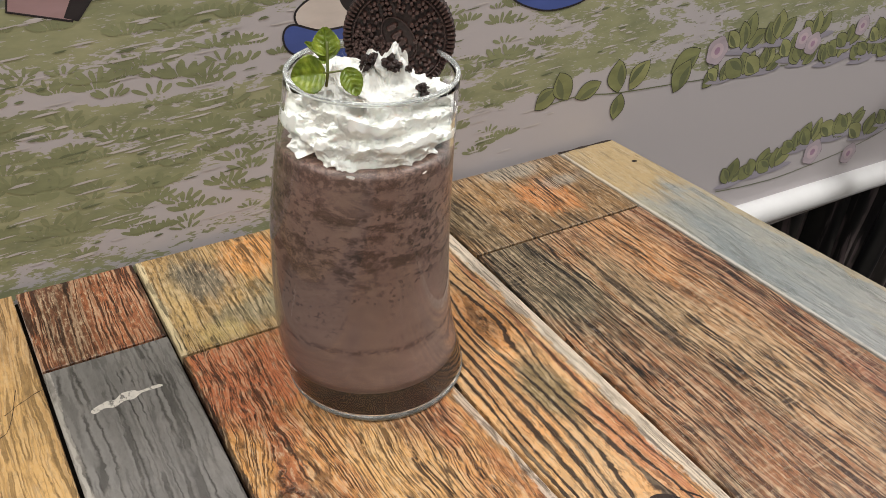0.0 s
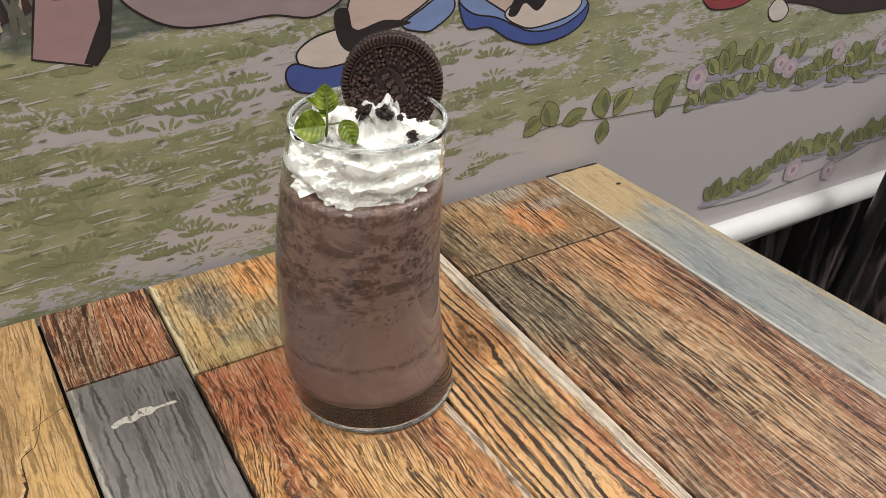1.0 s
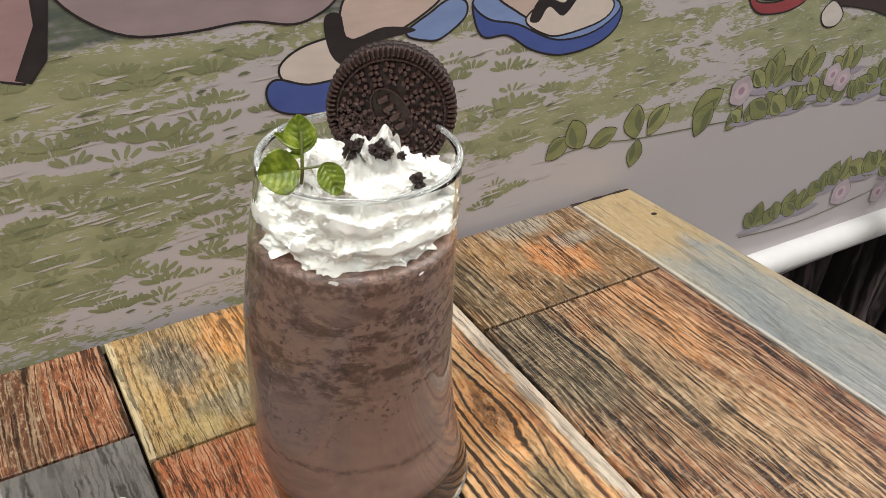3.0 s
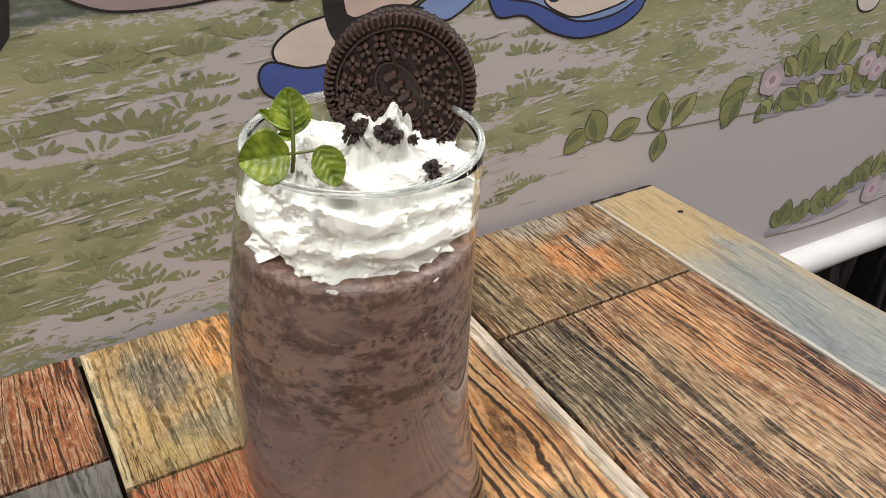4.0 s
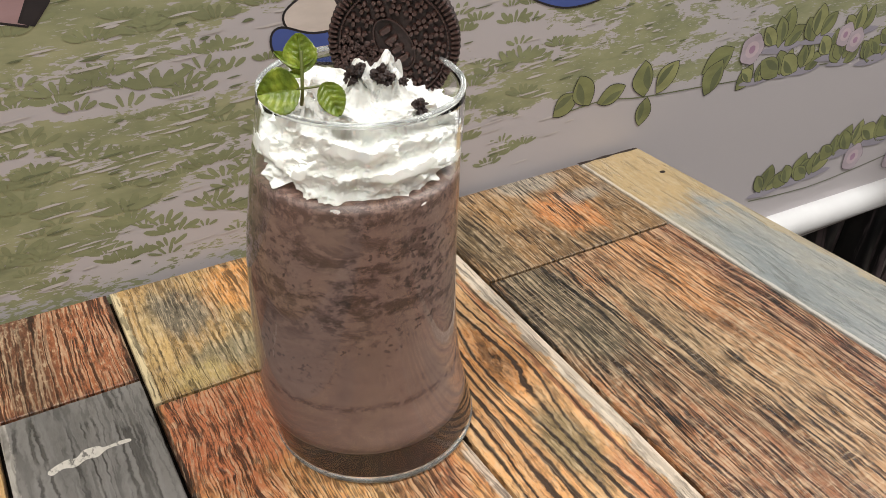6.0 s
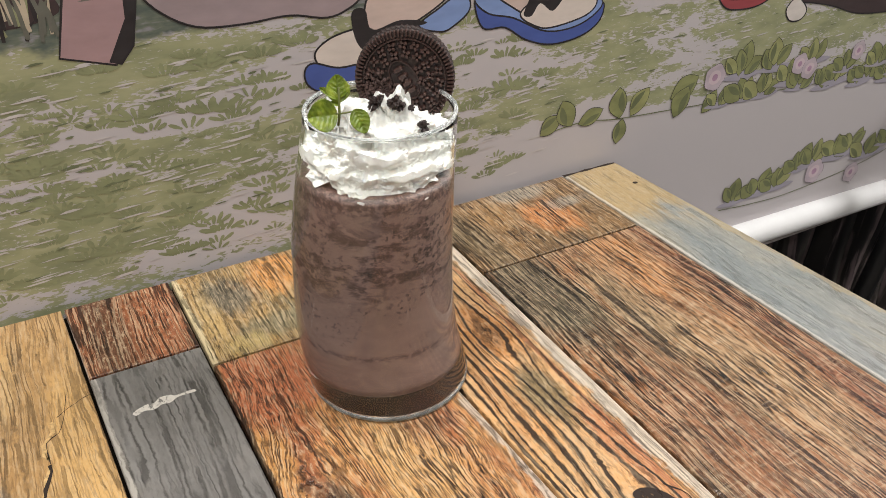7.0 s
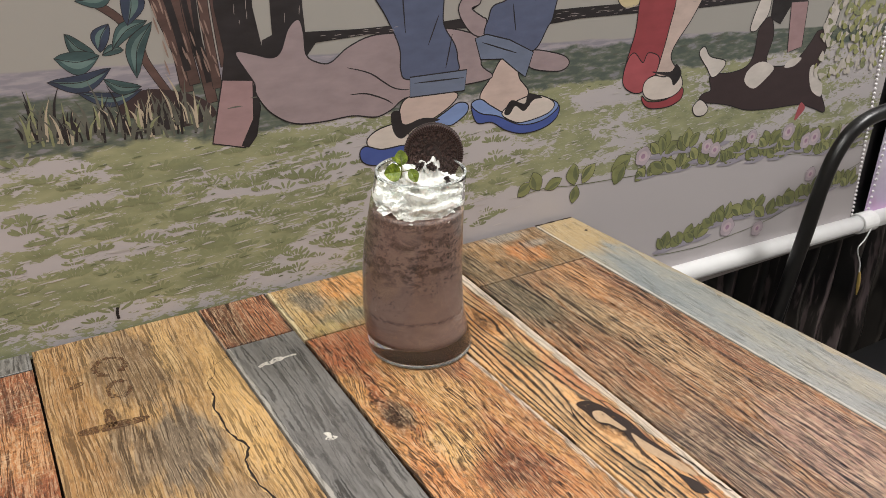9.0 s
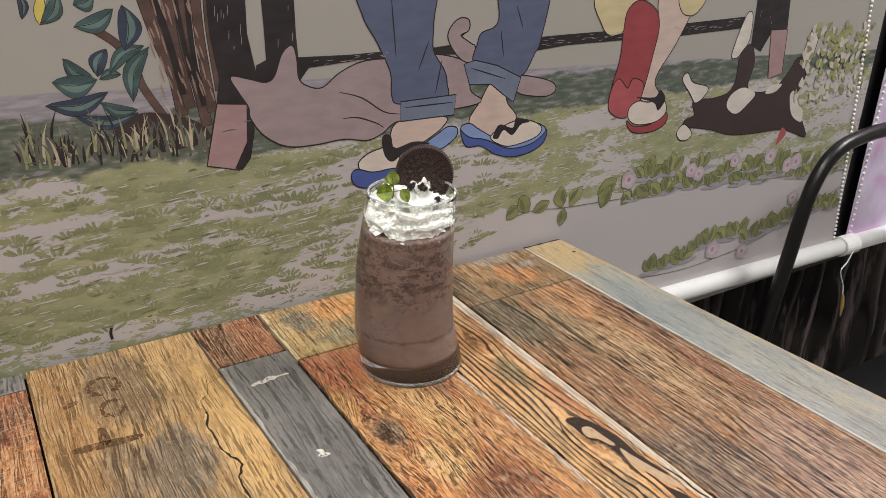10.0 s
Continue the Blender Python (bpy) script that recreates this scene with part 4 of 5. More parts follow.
SHAPES = (
    ("blue_a", [(-0.217, 1.012), (-0.215, 0.986), (-0.203, 0.965), (-0.191, 0.939), (-0.19, 0.92), (-0.182, 0.912), (-0.139, 0.912), (-0.137, 0.924), (-0.14, 0.936), (-0.151, 0.954), (-0.151, 0.977), (-0.153, 1.009)]),
    ("cuff_a", [(-0.182, 0.913), (-0.127, 0.913), (-0.129, 0.896), (-0.182, 0.897)]),
    ("blue_b", [(-0.083, 1.005), (-0.084, 0.977), (-0.089, 0.968), (-0.102, 0.964), (-0.106, 0.955), (-0.109, 0.94), (-0.084, 0.932), (-0.058, 0.923), (-0.044, 0.942), (-0.038, 0.954), (-0.033, 1.003)]),
    ("cuff_b", [(-0.119, 0.939), (-0.108, 0.941), (-0.084, 0.934), (-0.058, 0.921), (-0.065, 0.9), (-0.076, 0.908), (-0.09, 0.919), (-0.113, 0.921)]),
    ("pale_a", [(-0.182, 0.897), (-0.139, 0.895), (-0.141, 0.886), (-0.159, 0.876), (-0.167, 0.875), (-0.187, 0.874), (-0.192, 0.884)]),
    ("pale_b", [(-0.09, 0.919), (-0.076, 0.909), (-0.071, 0.898), (-0.061, 0.886), (-0.065, 0.876), (-0.077, 0.864), (-0.093, 0.869), (-0.107, 0.879), (-0.112, 0.889), (-0.101, 0.904)]),
    ("foot_a", [(-0.22, 0.859), (-0.222, 0.866), (-0.214, 0.872), (-0.202, 0.875), (-0.192, 0.875), (-0.184, 0.865), (-0.187, 0.852), (-0.209, 0.853)]),
    ("sole_a", [(-0.229, 0.856), (-0.224, 0.86), (-0.209, 0.855), (-0.187, 0.855), (-0.179, 0.847), (-0.193, 0.84), (-0.217, 0.843), (-0.227, 0.848)]),
    ("heel_a", [(-0.158, 0.872), (-0.145, 0.88), (-0.135, 0.885), (-0.126, 0.883), (-0.126, 0.876), (-0.136, 0.869), (-0.144, 0.867)]),
    ("strap_a", [(-0.2, 0.885), (-0.192, 0.886), (-0.188, 0.874), (-0.17, 0.877), (-0.153, 0.873), (-0.176, 0.87), (-0.19, 0.862), (-0.198, 0.869)]),
    ("sole_b", [(-0.121, 0.882), (-0.111, 0.874), (-0.093, 0.869), (-0.067, 0.856), (-0.041, 0.858), (-0.025, 0.868), (-0.026, 0.857), (-0.04, 0.849), (-0.063, 0.847), (-0.083, 0.853), (-0.099, 0.863), (-0.115, 0.865)]),
    ("top_b", [(-0.121, 0.882), (-0.112, 0.885), (-0.1, 0.877), (-0.08, 0.867), (-0.065, 0.878), (-0.042, 0.877), (-0.025, 0.868), (-0.041, 0.857), (-0.067, 0.856), (-0.093, 0.868), (-0.111, 0.873)]),
    ("foot_b", [(-0.088, 0.869), (-0.078, 0.876), (-0.059, 0.881), (-0.042, 0.878), (-0.03, 0.87), (-0.038, 0.862), (-0.064, 0.858), (-0.077, 0.861)]),
    ("strap_b", [(-0.086, 0.869), (-0.079, 0.88), (-0.064, 0.875), (-0.06, 0.884), (-0.044, 0.878), (-0.054, 0.877), (-0.064, 0.868), (-0.074, 0.874), (-0.08, 0.867)]),
    ("red_a", [(0.081, 0.981), (0.102, 0.971), (0.109, 0.953), (0.105, 0.928), (0.100, 0.903), (0.092, 0.878), (0.078, 0.867), (0.063, 0.870), (0.053, 0.880), (0.055, 0.900), (0.062, 0.927), (0.063, 0.954), (0.066, 0.973)]),
    ("pink_a", [(0.063, 0.907), (0.076, 0.896), (0.082, 0.905), (0.097, 0.898), (0.092, 0.878), (0.078, 0.867), (0.063, 0.870), (0.053, 0.880), (0.055, 0.898)]),
    ("red_b", [(0.08, 0.862), (0.09, 0.855), (0.114, 0.854), (0.134, 0.864), (0.135, 0.853), (0.119, 0.847), (0.095, 0.848), (0.084, 0.854)]),
    ("foot_c", [(0.082, 0.876), (0.093, 0.881), (0.109, 0.878), (0.124, 0.883), (0.134, 0.867), (0.121, 0.857), (0.095, 0.857), (0.082, 0.865)]),
    ("pale_c", [(0.107, 0.983), (0.154, 0.980), (0.138, 0.940), (0.116, 0.910), (0.113, 0.896), (0.125, 0.880), (0.097, 0.882), (0.098, 0.898), (0.106, 0.928), (0.110, 0.953)]),
    ("strap_c", [(0.089, 0.886), (0.115, 0.883), (0.122, 0.89), (0.131, 0.879), (0.122, 0.868), (0.115, 0.877)]),
    ("beige", [(0.027, 0.989), (0.035, 0.961), (0.047, 0.951), (0.063, 0.955), (0.066, 0.973), (0.078, 0.981), (0.111, 0.984)]),
    ("beige_b", [(0.134, 0.983), (0.140, 0.966), (0.158, 0.964), (0.170, 0.981)]),
    ("mauve_body", [(-0.325, 0.949), (-0.312, 0.946), (-0.299, 0.942), (-0.291, 0.946), (-0.284, 0.962), (-0.276, 0.968), (-0.273, 0.958), (-0.272, 0.942), (-0.264, 0.935), (-0.252, 0.933), (-0.237, 0.943), (-0.217, 0.950), (-0.192, 0.950), (-0.165, 0.945), (-0.154, 0.925), (-0.159, 0.901), (-0.187, 0.897), (-0.200, 0.889), (-0.214, 0.885), (-0.235, 0.889), (-0.260, 0.888), (-0.284, 0.890), (-0.302, 0.901), (-0.312, 0.916), (-0.313, 0.925), (-0.319, 0.936)]),
    ("mauve_side", [(-0.192, 0.950), (-0.149, 0.950), (-0.114, 0.938), (-0.113, 0.916), (-0.101, 0.904), (-0.136, 0.901), (-0.165, 0.902)]),
    ("mauve_tail", [(-0.13, 0.952), (-0.136, 0.964), (-0.132, 0.973), (-0.124, 0.978), (-0.116, 0.976), (-0.116, 0.968), (-0.124, 0.964), (-0.113, 0.956), (-0.109, 0.953), (-0.111, 0.941), (-0.121, 0.943)]),
    ("mauve_end", [(-0.06, 0.922), (-0.036, 0.918), (-0.02, 0.912), (-0.017, 0.905), (-0.029, 0.901), (-0.06, 0.908)]),
    ("post_a", [(-0.338, 1.017), (-0.309, 1.016), (-0.31, 0.98), (-0.306, 0.955), (-0.304, 0.942), (-0.312, 0.936), (-0.313, 0.925), (-0.338, 0.929), (-0.334, 0.949), (-0.338, 0.982)]),
    ("base_a", [(-0.337, 0.93), (-0.315, 0.927), (-0.311, 0.913), (-0.317, 0.89), (-0.325, 0.877), (-0.349, 0.884), (-0.344, 0.903)]),
    ("base_side", [(-0.314, 0.926), (-0.311, 0.907), (-0.316, 0.885), (-0.323, 0.877), (-0.327, 0.878), (-0.316, 0.898)]),
    ("post_b", [(-0.298, 1.015), (-0.272, 1.014), (-0.272, 0.977), (-0.271, 0.958), (-0.297, 0.959), (-0.297, 0.983)]),
    ("rail_a", [(-0.305, 0.956), (-0.295, 0.96), (-0.227, 0.957), (-0.19, 0.957), (-0.19, 0.949), (-0.217, 0.952), (-0.263, 0.95), (-0.273, 0.938), (-0.307, 0.943)]),
    ("rail_b", [(-0.151, 0.956), (-0.132, 0.957), (-0.113, 0.947), (-0.15, 0.95)]),
    ("rail_c", [(-0.042, 0.956), (-0.009, 0.956), (0.064, 0.955), (0.066, 0.945), (-0.008, 0.946), (-0.042, 0.944)]),
    ("rail_d", [(0.126, 0.955), (0.238, 0.956), (0.241, 0.944), (0.127, 0.943)]),
    ("post_c", [(0.249, 0.99), (0.302, 0.987), (0.308, 0.934), (0.28, 0.933), (0.269, 0.916), (0.251, 0.924)]),
    ("base_c", [(0.281, 0.938), (0.308, 0.937), (0.312, 0.888), (0.29, 0.884)]),
    ("dark_body", [(0.174, 0.872), (0.203, 0.871), (0.227, 0.875), (0.236, 0.889), (0.237, 0.914), (0.251, 0.925), (0.261, 0.905), (0.257, 0.878), (0.278, 0.869), (0.306, 0.872), (0.326, 0.89), (0.337, 0.903), (0.357, 0.896), (0.354, 0.874), (0.346, 0.856), (0.356, 0.84), (0.367, 0.824), (0.379, 0.804), (0.355, 0.812), (0.328, 0.82), (0.279, 0.822), (0.24, 0.826), (0.208, 0.836), (0.174, 0.843), (0.161, 0.841), (0.165, 0.852), (0.178, 0.856)]),
    ("spot_a", [(0.228, 0.859), (0.232, 0.872), (0.251, 0.878), (0.272, 0.869), (0.262, 0.858), (0.245, 0.849)]),
    ("spot_b", [(0.29, 0.867), (0.296, 0.875), (0.316, 0.875), (0.306, 0.867)]),
    ("spot_c", [(0.335, 0.858), (0.341, 0.864), (0.354, 0.847), (0.364, 0.838), (0.365, 0.824), (0.345, 0.835)]),
    ("end_a", [(0.155, 0.84), (0.164, 0.847), (0.177, 0.837), (0.173, 0.83), (0.161, 0.831)]),
    ("end_b", [(0.153, 0.897), (0.159, 0.903), (0.169, 0.892), (0.192, 0.885), (0.189, 0.876), (0.177, 0.87), (0.167, 0.881)]),
    ("end_c", [(0.223, 0.916), (0.229, 0.939), (0.238, 0.959), (0.246, 0.956), (0.247, 0.931), (0.238, 0.919), (0.231, 0.913)]),
    ("end_d", [(0.345, 0.903), (0.349, 0.923), (0.355, 0.935), (0.366, 0.933), (0.364, 0.909), (0.358, 0.894)]),
    ("tip", [(0.326, 0.801), (0.331, 0.821), (0.341, 0.814), (0.335, 0.806)]),
)
LOOK = {
    "blue": (P_BLUE, "painted_cloth"), "cuff": (P_CUFF, "painted_cuff"), "pale": (P_ROSE, "painted_shape"), "foot": (P_PALE, "painted_shape"),
    "sole": (P_SOLE, "painted_sandal"), "heel": (P_SKY, "painted_sandal"), "top": (P_SKY, "painted_sandal"), "strap": (P_POST, "painted_strap"),
    "red": (P_RED, "painted_sandal"), "pink": (P_PINK, "painted_sandal"), "beige": (P_BEIGE, "painted_cloth"), "mauve": (P_MAUVE, "painted_shape"),
    "post": (P_POST, "painted_post"), "base": (P_BASE, "painted_post"), "rail": (P_POST, "painted_rail"), "dark": (P_DARK, "painted_shape"),
    "spot": (P_WHITE, "painted_shape"), "end": (P_WHITE, "painted_shape"), "tip": (P_PINK, "painted_shape")}


def ribbon(name, pts, w, mat, line=0.0, label=""):
    """A painted stroke of even width with tapering ends."""
    P = spline([Vector(p) for p in pts], 5)
    a, b = [], []
    for i, p in enumerate(P):
        t = (P[min(i + 1, len(P) - 1)] - P[max(0, i - 1)]).normalized()
        k = i / (len(P) - 1)
        ww = 0.5 * (w(k) if callable(w) else w)
        a.append(Vector((p[0] - t[1] * ww, p[1] + t[0] * ww)))
        b.append(Vector((p[0] + t[1] * ww, p[1] - t[0] * ww)))
    return printed(name, a + b[::-1], mat, line, False, label)


def leaf_shape(x0, z0, x1, z1, w, bend=0.15):
    d = Vector((x1 - x0, z1 - z0))
    s = Vector((-d[1], d[0])).normalized()
    pts = []
    for k in range(9):
        t = k / 8
        pts.append(Vector((x0, z0)) + d * t + s * (w * math.sin(math.pi * t) ** 0.95 + bend * d.length * math.sin(math.pi * t)))
    for k in range(7, 0, -1):
        t = k / 8
        pts.append(Vector((x0, z0)) + d * t + s * (-w * math.sin(math.pi * t) ** 0.8 + bend * d.length * math.sin(math.pi * t)))
    return pts


# trunks, stem and leaves of the shrub
for pts, w in ((((-0.385, 1.03), (-0.375, 0.985), (-0.366, 0.955), (-0.363, 0.925)), 0.0085), (((-0.367, 1.03), (-0.362, 0.97), (-0.357, 0.93)), 0.0075),
               (((-0.356, 1.03), (-0.356, 0.98), (-0.350, 0.945), (-0.346, 0.915)), 0.0075), (((-0.345, 1.03), (-0.345, 0.98), (-0.341, 0.925)), 0.0065),
               (((-0.336, 1.03), (-0.338, 0.99), (-0.335, 0.94)), 0.004)):
    ribbon("painted_trunk", pts, w, P_TRUNK, 0.0005)
ribbon("painted_stem", ((-0.421, 0.995), (-0.402, 0.980), (-0.392, 0.962), (-0.388, 0.948), (-0.376, 0.925)), 0.005, P_TRUNK, 0.0004)
for pts, w in ((((-0.380, 1.03), (-0.368, 0.985), (-0.361, 0.94)), 0.005), (((-0.351, 1.03), (-0.351, 0.97), (-0.347, 0.93)), 0.004), (((-0.361, 1.03), (-0.358, 0.99), (-0.353, 0.95)), 0.004)):
    ribbon("painted_trunk", pts, w, P_POST)
printed("painted_soil", ((-0.412, 0.918), (-0.395, 0.930), (-0.372, 0.927), (-0.352, 0.918), (-0.345, 0.905), (-0.37, 0.900), (-0.395, 0.908)), P_DARK, 0)
BLADES = ((-0.42, 0.958, -0.437, 0.973, 0.0041), (-0.417, 0.959, -0.409, 0.977, 0.0046), (-0.416, 0.957, -0.402, 0.959, 0.0028), (-0.418, 0.957, -0.446, 0.958, 0.0064),
          (-0.412, 0.948, -0.453, 0.943, 0.0051), (-0.409, 0.96, -0.384, 0.977, 0.0041), (-0.396, 0.939, -0.381, 0.976, 0.0051), (-0.394, 0.931, -0.436, 0.934, 0.0041),
          (-0.394, 0.933, -0.418, 0.941, 0.0037), (-0.401, 1.003, -0.427, 0.993, 0.0051), (-0.395, 1.005, -0.397, 0.975, 0.0064),
          (-0.442, 1.015, -0.447, 0.996, 0.006), (-0.434, 1.015, -0.446, 0.996, 0.0041), (-0.457, 1.016, -0.457, 1.0, 0.0023), (-0.412, 1.012, -0.425, 1.007, 0.0046))
for k, b in enumerate(BLADES):
    printed("painted_leaf", leaf_shape(*b[:4], b[4] * 1.2), (P_TEAL, P_NAVY, P_TEAL)[k % 3] if k != 11 else P_YELLOW, 0.0004, False)
    dx, dz = b[2] - b[0], b[3] - b[1]
    q = 0.45 * b[4] / math.hypot(dx, dz)
    printed("leaf_light", leaf_shape(b[0] + 0.1 * dx - q * dz, b[1] + 0.1 * dz + q * dx, b[0] + 0.9 * dx - 0.3 * q * dz, b[1] + 0.9 * dz + 0.3 * q * dx, b[4] * 0.42), P_TEALP, 0, False)
    ribbon("leaf_rib", ((b[0], b[1]), (b[0] + 0.5 * dx - 0.12 * dz, b[1] + 0.5 * dz + 0.12 * dx), (b[2], b[3])), 0.0005, OUTLINE)

rnd = random.Random(21)
for k in range(190):
    x = rnd.uniform(-0.475, -0.345)
    z = 0.906 - 0.12 * (x + 0.475) * 0.6 + rnd.uniform(-0.006, 0.006)
    h = rnd.uniform(0.008, 0.024) * (1.5 if k % 5 == 0 else 1)
    dx = rnd.uniform(-0.009, 0.009)
    ribbon("painted_reed", ((x, z), (x + 0.35 * dx, z + 0.6 * h), (x + dx, z + h)), (lambda q: 0.0021 * (0.35 + math.sin(math.pi * min(1, q + 0.15)) * 0.65) * (1 - q) ** 0.4 + 0.0001), (P_REEDD, P_GRASS, P_REEDD, P_POST, P_REED, P_REEDD, P_POST)[k % 7])

for key, pts in sorted(SHAPES, key=lambda q: 0 if q[0].startswith(("post", "rail", "base")) else 1 if q[0].startswith(("mauve", "beige", "pale")) else 2):
    mat, name = (P_POST, "painted_post") if key == "base_side" else LOOK[key.split("_")[0]]
    sharp = key.startswith(("post", "rail", "base", "cuff"))
    printed(name, pts, mat, 0.0 if key.startswith(("spot", "tip", "rail", "post", "strap")) else 0.0011, not sharp)

# folds drawn on the cloth shapes
for pts in (((-0.155, 0.962), (-0.165, 0.938)), ((-0.142, 0.945), (-0.148, 0.917)), ((-0.190, 1.0), (-0.186, 0.95)), ((-0.066, 0.985), (-0.058, 0.965)),
            ((-0.082, 0.965), (-0.078, 0.942)), ((-0.178, 0.908), (-0.130, 0.907)), ((-0.112, 0.935), (-0.075, 0.922)),
            ((-0.238, 0.928), (-0.218, 0.921), (-0.198, 0.907), (-0.182, 0.903)), ((-0.236, 0.906), (-0.222, 0.905), (-0.205, 0.898), (-0.198, 0.893))):
    ribbon("painted_line", pts, lambda q: 0.0012 * math.sin(math.pi * (0.1 + 0.8 * q)), OUTLINE)

# pale scratches on the painted posts, rail and trunks
P_SCRATCH = paint("print_scratch", (150, 140, 138), 0.2)
P_BARK = paint("print_bark_light", (140, 118, 108), 0.25)
rnd = random.Random(17)
for x0, x1, z0, z1, count, upright in ((-0.334, -0.314, 0.965, 1.0, 9, 1), (-0.294, -0.275, 0.965, 1.01, 7, 1), (-0.26, -0.195, 0.951, 0.956, 14, 0),
                                       (-0.038, 0.062, 0.947, 0.954, 26, 0), (0.13, 0.235, 0.946, 0.954, 26, 0), (0.255, 0.300, 0.938, 0.985, 8, 1)):
    for k in range(count):
        x, z = rnd.uniform(x0, x1), rnd.uniform(z0, z1)
        d = rnd.uniform(0.003, 0.008)
        end = (x + 0.1 * d, z + d) if upright else (x + d, z + 0.04 * d)
        ribbon("painted_scratch", ((x, z), end), lambda q: 0.0005 * math.sin(math.pi * (0.1 + 0.8 * q)), P_SCRATCH)
for k in range(34):
    x, z = rnd.uniform(-0.374, -0.337), rnd.uniform(0.93, 1.0)
    ribbon("painted_scratch", ((x - 0.12 * (z - 0.93), z), (x - 0.12 * (z - 0.91), z + rnd.uniform(0.006, 0.016))), lambda q: 0.0013 * math.sin(math.pi * (0.1 + 0.8 * q)), P_BARK)

# creeper with flowers, two rows
rnd = random.Random(5)


def creeper_leaf(x, z, size, tilt):
    """A broad leaf from its base, with a darker half and a fine outline."""
    a = math.radians(tilt)
    d = Vector((math.sin(a), math.cos(a))) * size
    w, bend = size * rnd.uniform(0.27, 0.36), rnd.uniform(-0.08, 0.08)
    k = rnd.randrange(3)
    printed("painted_leaf", leaf_shape(x, z, x + d[0], z + d[1], w, bend), (P_LEAF, P_LEAFP, P_LEAF)[k], 0.00042, False)
    e = Vector((-d[1], d[0])).normalized() * w * (0.45 if k else -0.45)
    printed("leaf_shade", leaf_shape(x + 0.12 * d[0] + e[0], z + 0.12 * d[1] + e[1], x + 0.85 * d[0] + 0.6 * e[0], z + 0.85 * d[1] + 0.6 * e[1], w * 0.36, bend), P_LEAFD, 0, False)


def creeper_clump(x, z, size):
    """Upright leaves spreading from one root, with a small lilac shadow at their foot."""
    printed("painted_shadow", [(x + 0.1 * size + size * (0.75 * math.cos(q) + 0.15 * math.cos(3 * q)), z - 0.02 * size + 0.16 * size * math.sin(q)) for q in [2 * math.pi * k / 14 for k in range(14)]], P_SHADE, 0, False)
    count = rnd.randint(3, 4)
    order = list(range(count))
    rnd.shuffle(order)
    for k in order:
        t = -62 + 124 * (k + rnd.uniform(0.15, 0.85)) / count
        creeper_leaf(x + 0.25 * size * math.sin(math.radians(t)), z + rnd.uniform(-0.002, 0.003), size * rnd.uniform(0.75, 1.05), t)


def flower(x, z, r):
    pts = [(x + r * (1 + 0.06 * math.cos(5 * a)) * math.cos(a), z + r * (1 + 0.06 * math.cos(5 * a)) * math.sin(a)) for a in [2 * math.pi * k / 30 for k in range(30)]]
    printed("painted_flower", pts, P_LILAC, 0.00022, False)
    printed("flower_ring", [(x + 0.6 * r * math.cos(2 * math.pi * k / 14), z + 0.55 * r * math.sin(2 * math.pi * k / 14)) for k in range(14)], P_PETAL, 0, False)
    printed("flower_heart", [(x + 0.28 * r * math.cos(2 * math.pi * k / 10), z + 0.28 * r * math.sin(2 * math.pi * k / 10)) for k in range(10)], P_HEART, 0, False)


ribbon("painted_stem", ((-0.066, 0.783), (-0.03, 0.786), (0.0, 0.782), (0.05, 0.779), (0.10, 0.776), (0.22, 0.770), (0.34, 0.757), (0.48, 0.745)), 0.0008, P_LEAFD)
ribbon("painted_stem", ((0.128, 0.672), (0.17, 0.668), (0.219, 0.667), (0.318, 0.676), (0.394, 0.698), (0.48, 0.722)), 0.0008, P_LEAFD)
for x, z, s, a in ((-0.066, 0.783, 0.020, 55), (-0.040, 0.785, 0.022, -25), (-0.034, 0.785, 0.022, 70), (0.003, 0.782, 0.024, -8), (0.013, 0.782, 0.024, 38),
                   (0.006, 0.781, 0.019, 190), (0.050, 0.788, 0.028, 62), (0.056, 0.772, 0.025, 25), (0.085, 0.770, 0.020, 35)):
    creeper_leaf(x, z, s, a)
for k in range(26):
    x = 0.095 + 0.385 * (k + 0.7 * rnd.random()) / 26
    creeper_clump(x, 0.779 - 0.075 * (x - 0.09) + (0.016 if k % 3 == 1 else 0.0) + rnd.uniform(-0.006, 0.006), rnd.uniform(0.019, 0.027))
for x, z in ((0.092, 0.797), (0.186, 0.792), (0.199, 0.786), (0.257, 0.792), (0.320, 0.788), (0.356, 0.771), (0.371, 0.773), (0.43, 0.77)):
    flower(x, z, rnd.uniform(0.008, 0.011))
for k in range(14):
    x = 0.135 + 0.345 * (k + 0.6 * rnd.random()) / 14
    zc = 0.668 + 0.02 * math.sin((x - 0.13) * 12) + max(0.0, x - 0.30) * 0.28
    creeper_clump(x, zc + rnd.uniform(-0.006, 0.006), rnd.uniform(0.021, 0.031))
for x, z in ((0.243, 0.682), (0.298, 0.668), (0.379, 0.724), (0.43, 0.74)):
    flower(x, z, rnd.uniform(0.009, 0.012))

# pale bush behind the creeper
for k in range(170):
    x, z = rnd.uniform(0.345, 0.478), rnd.uniform(0.845, 0.930)
    a, h = math.radians(rnd.uniform(-80, 80)), rnd.uniform(0.008, 0.015)
    printed("bush_leaf", leaf_shape(x, z, x + h * math.sin(a), z + h * math.cos(a), 0.28 * h), (P_LEAFP, P_GRASS, P_STONE, P_STONE, P_LEAFP)[k % 5], 0, False)

# grass tufts
rnd = random.Random(8)
bm = bmesh.new()
LAYER[0] = 0.0


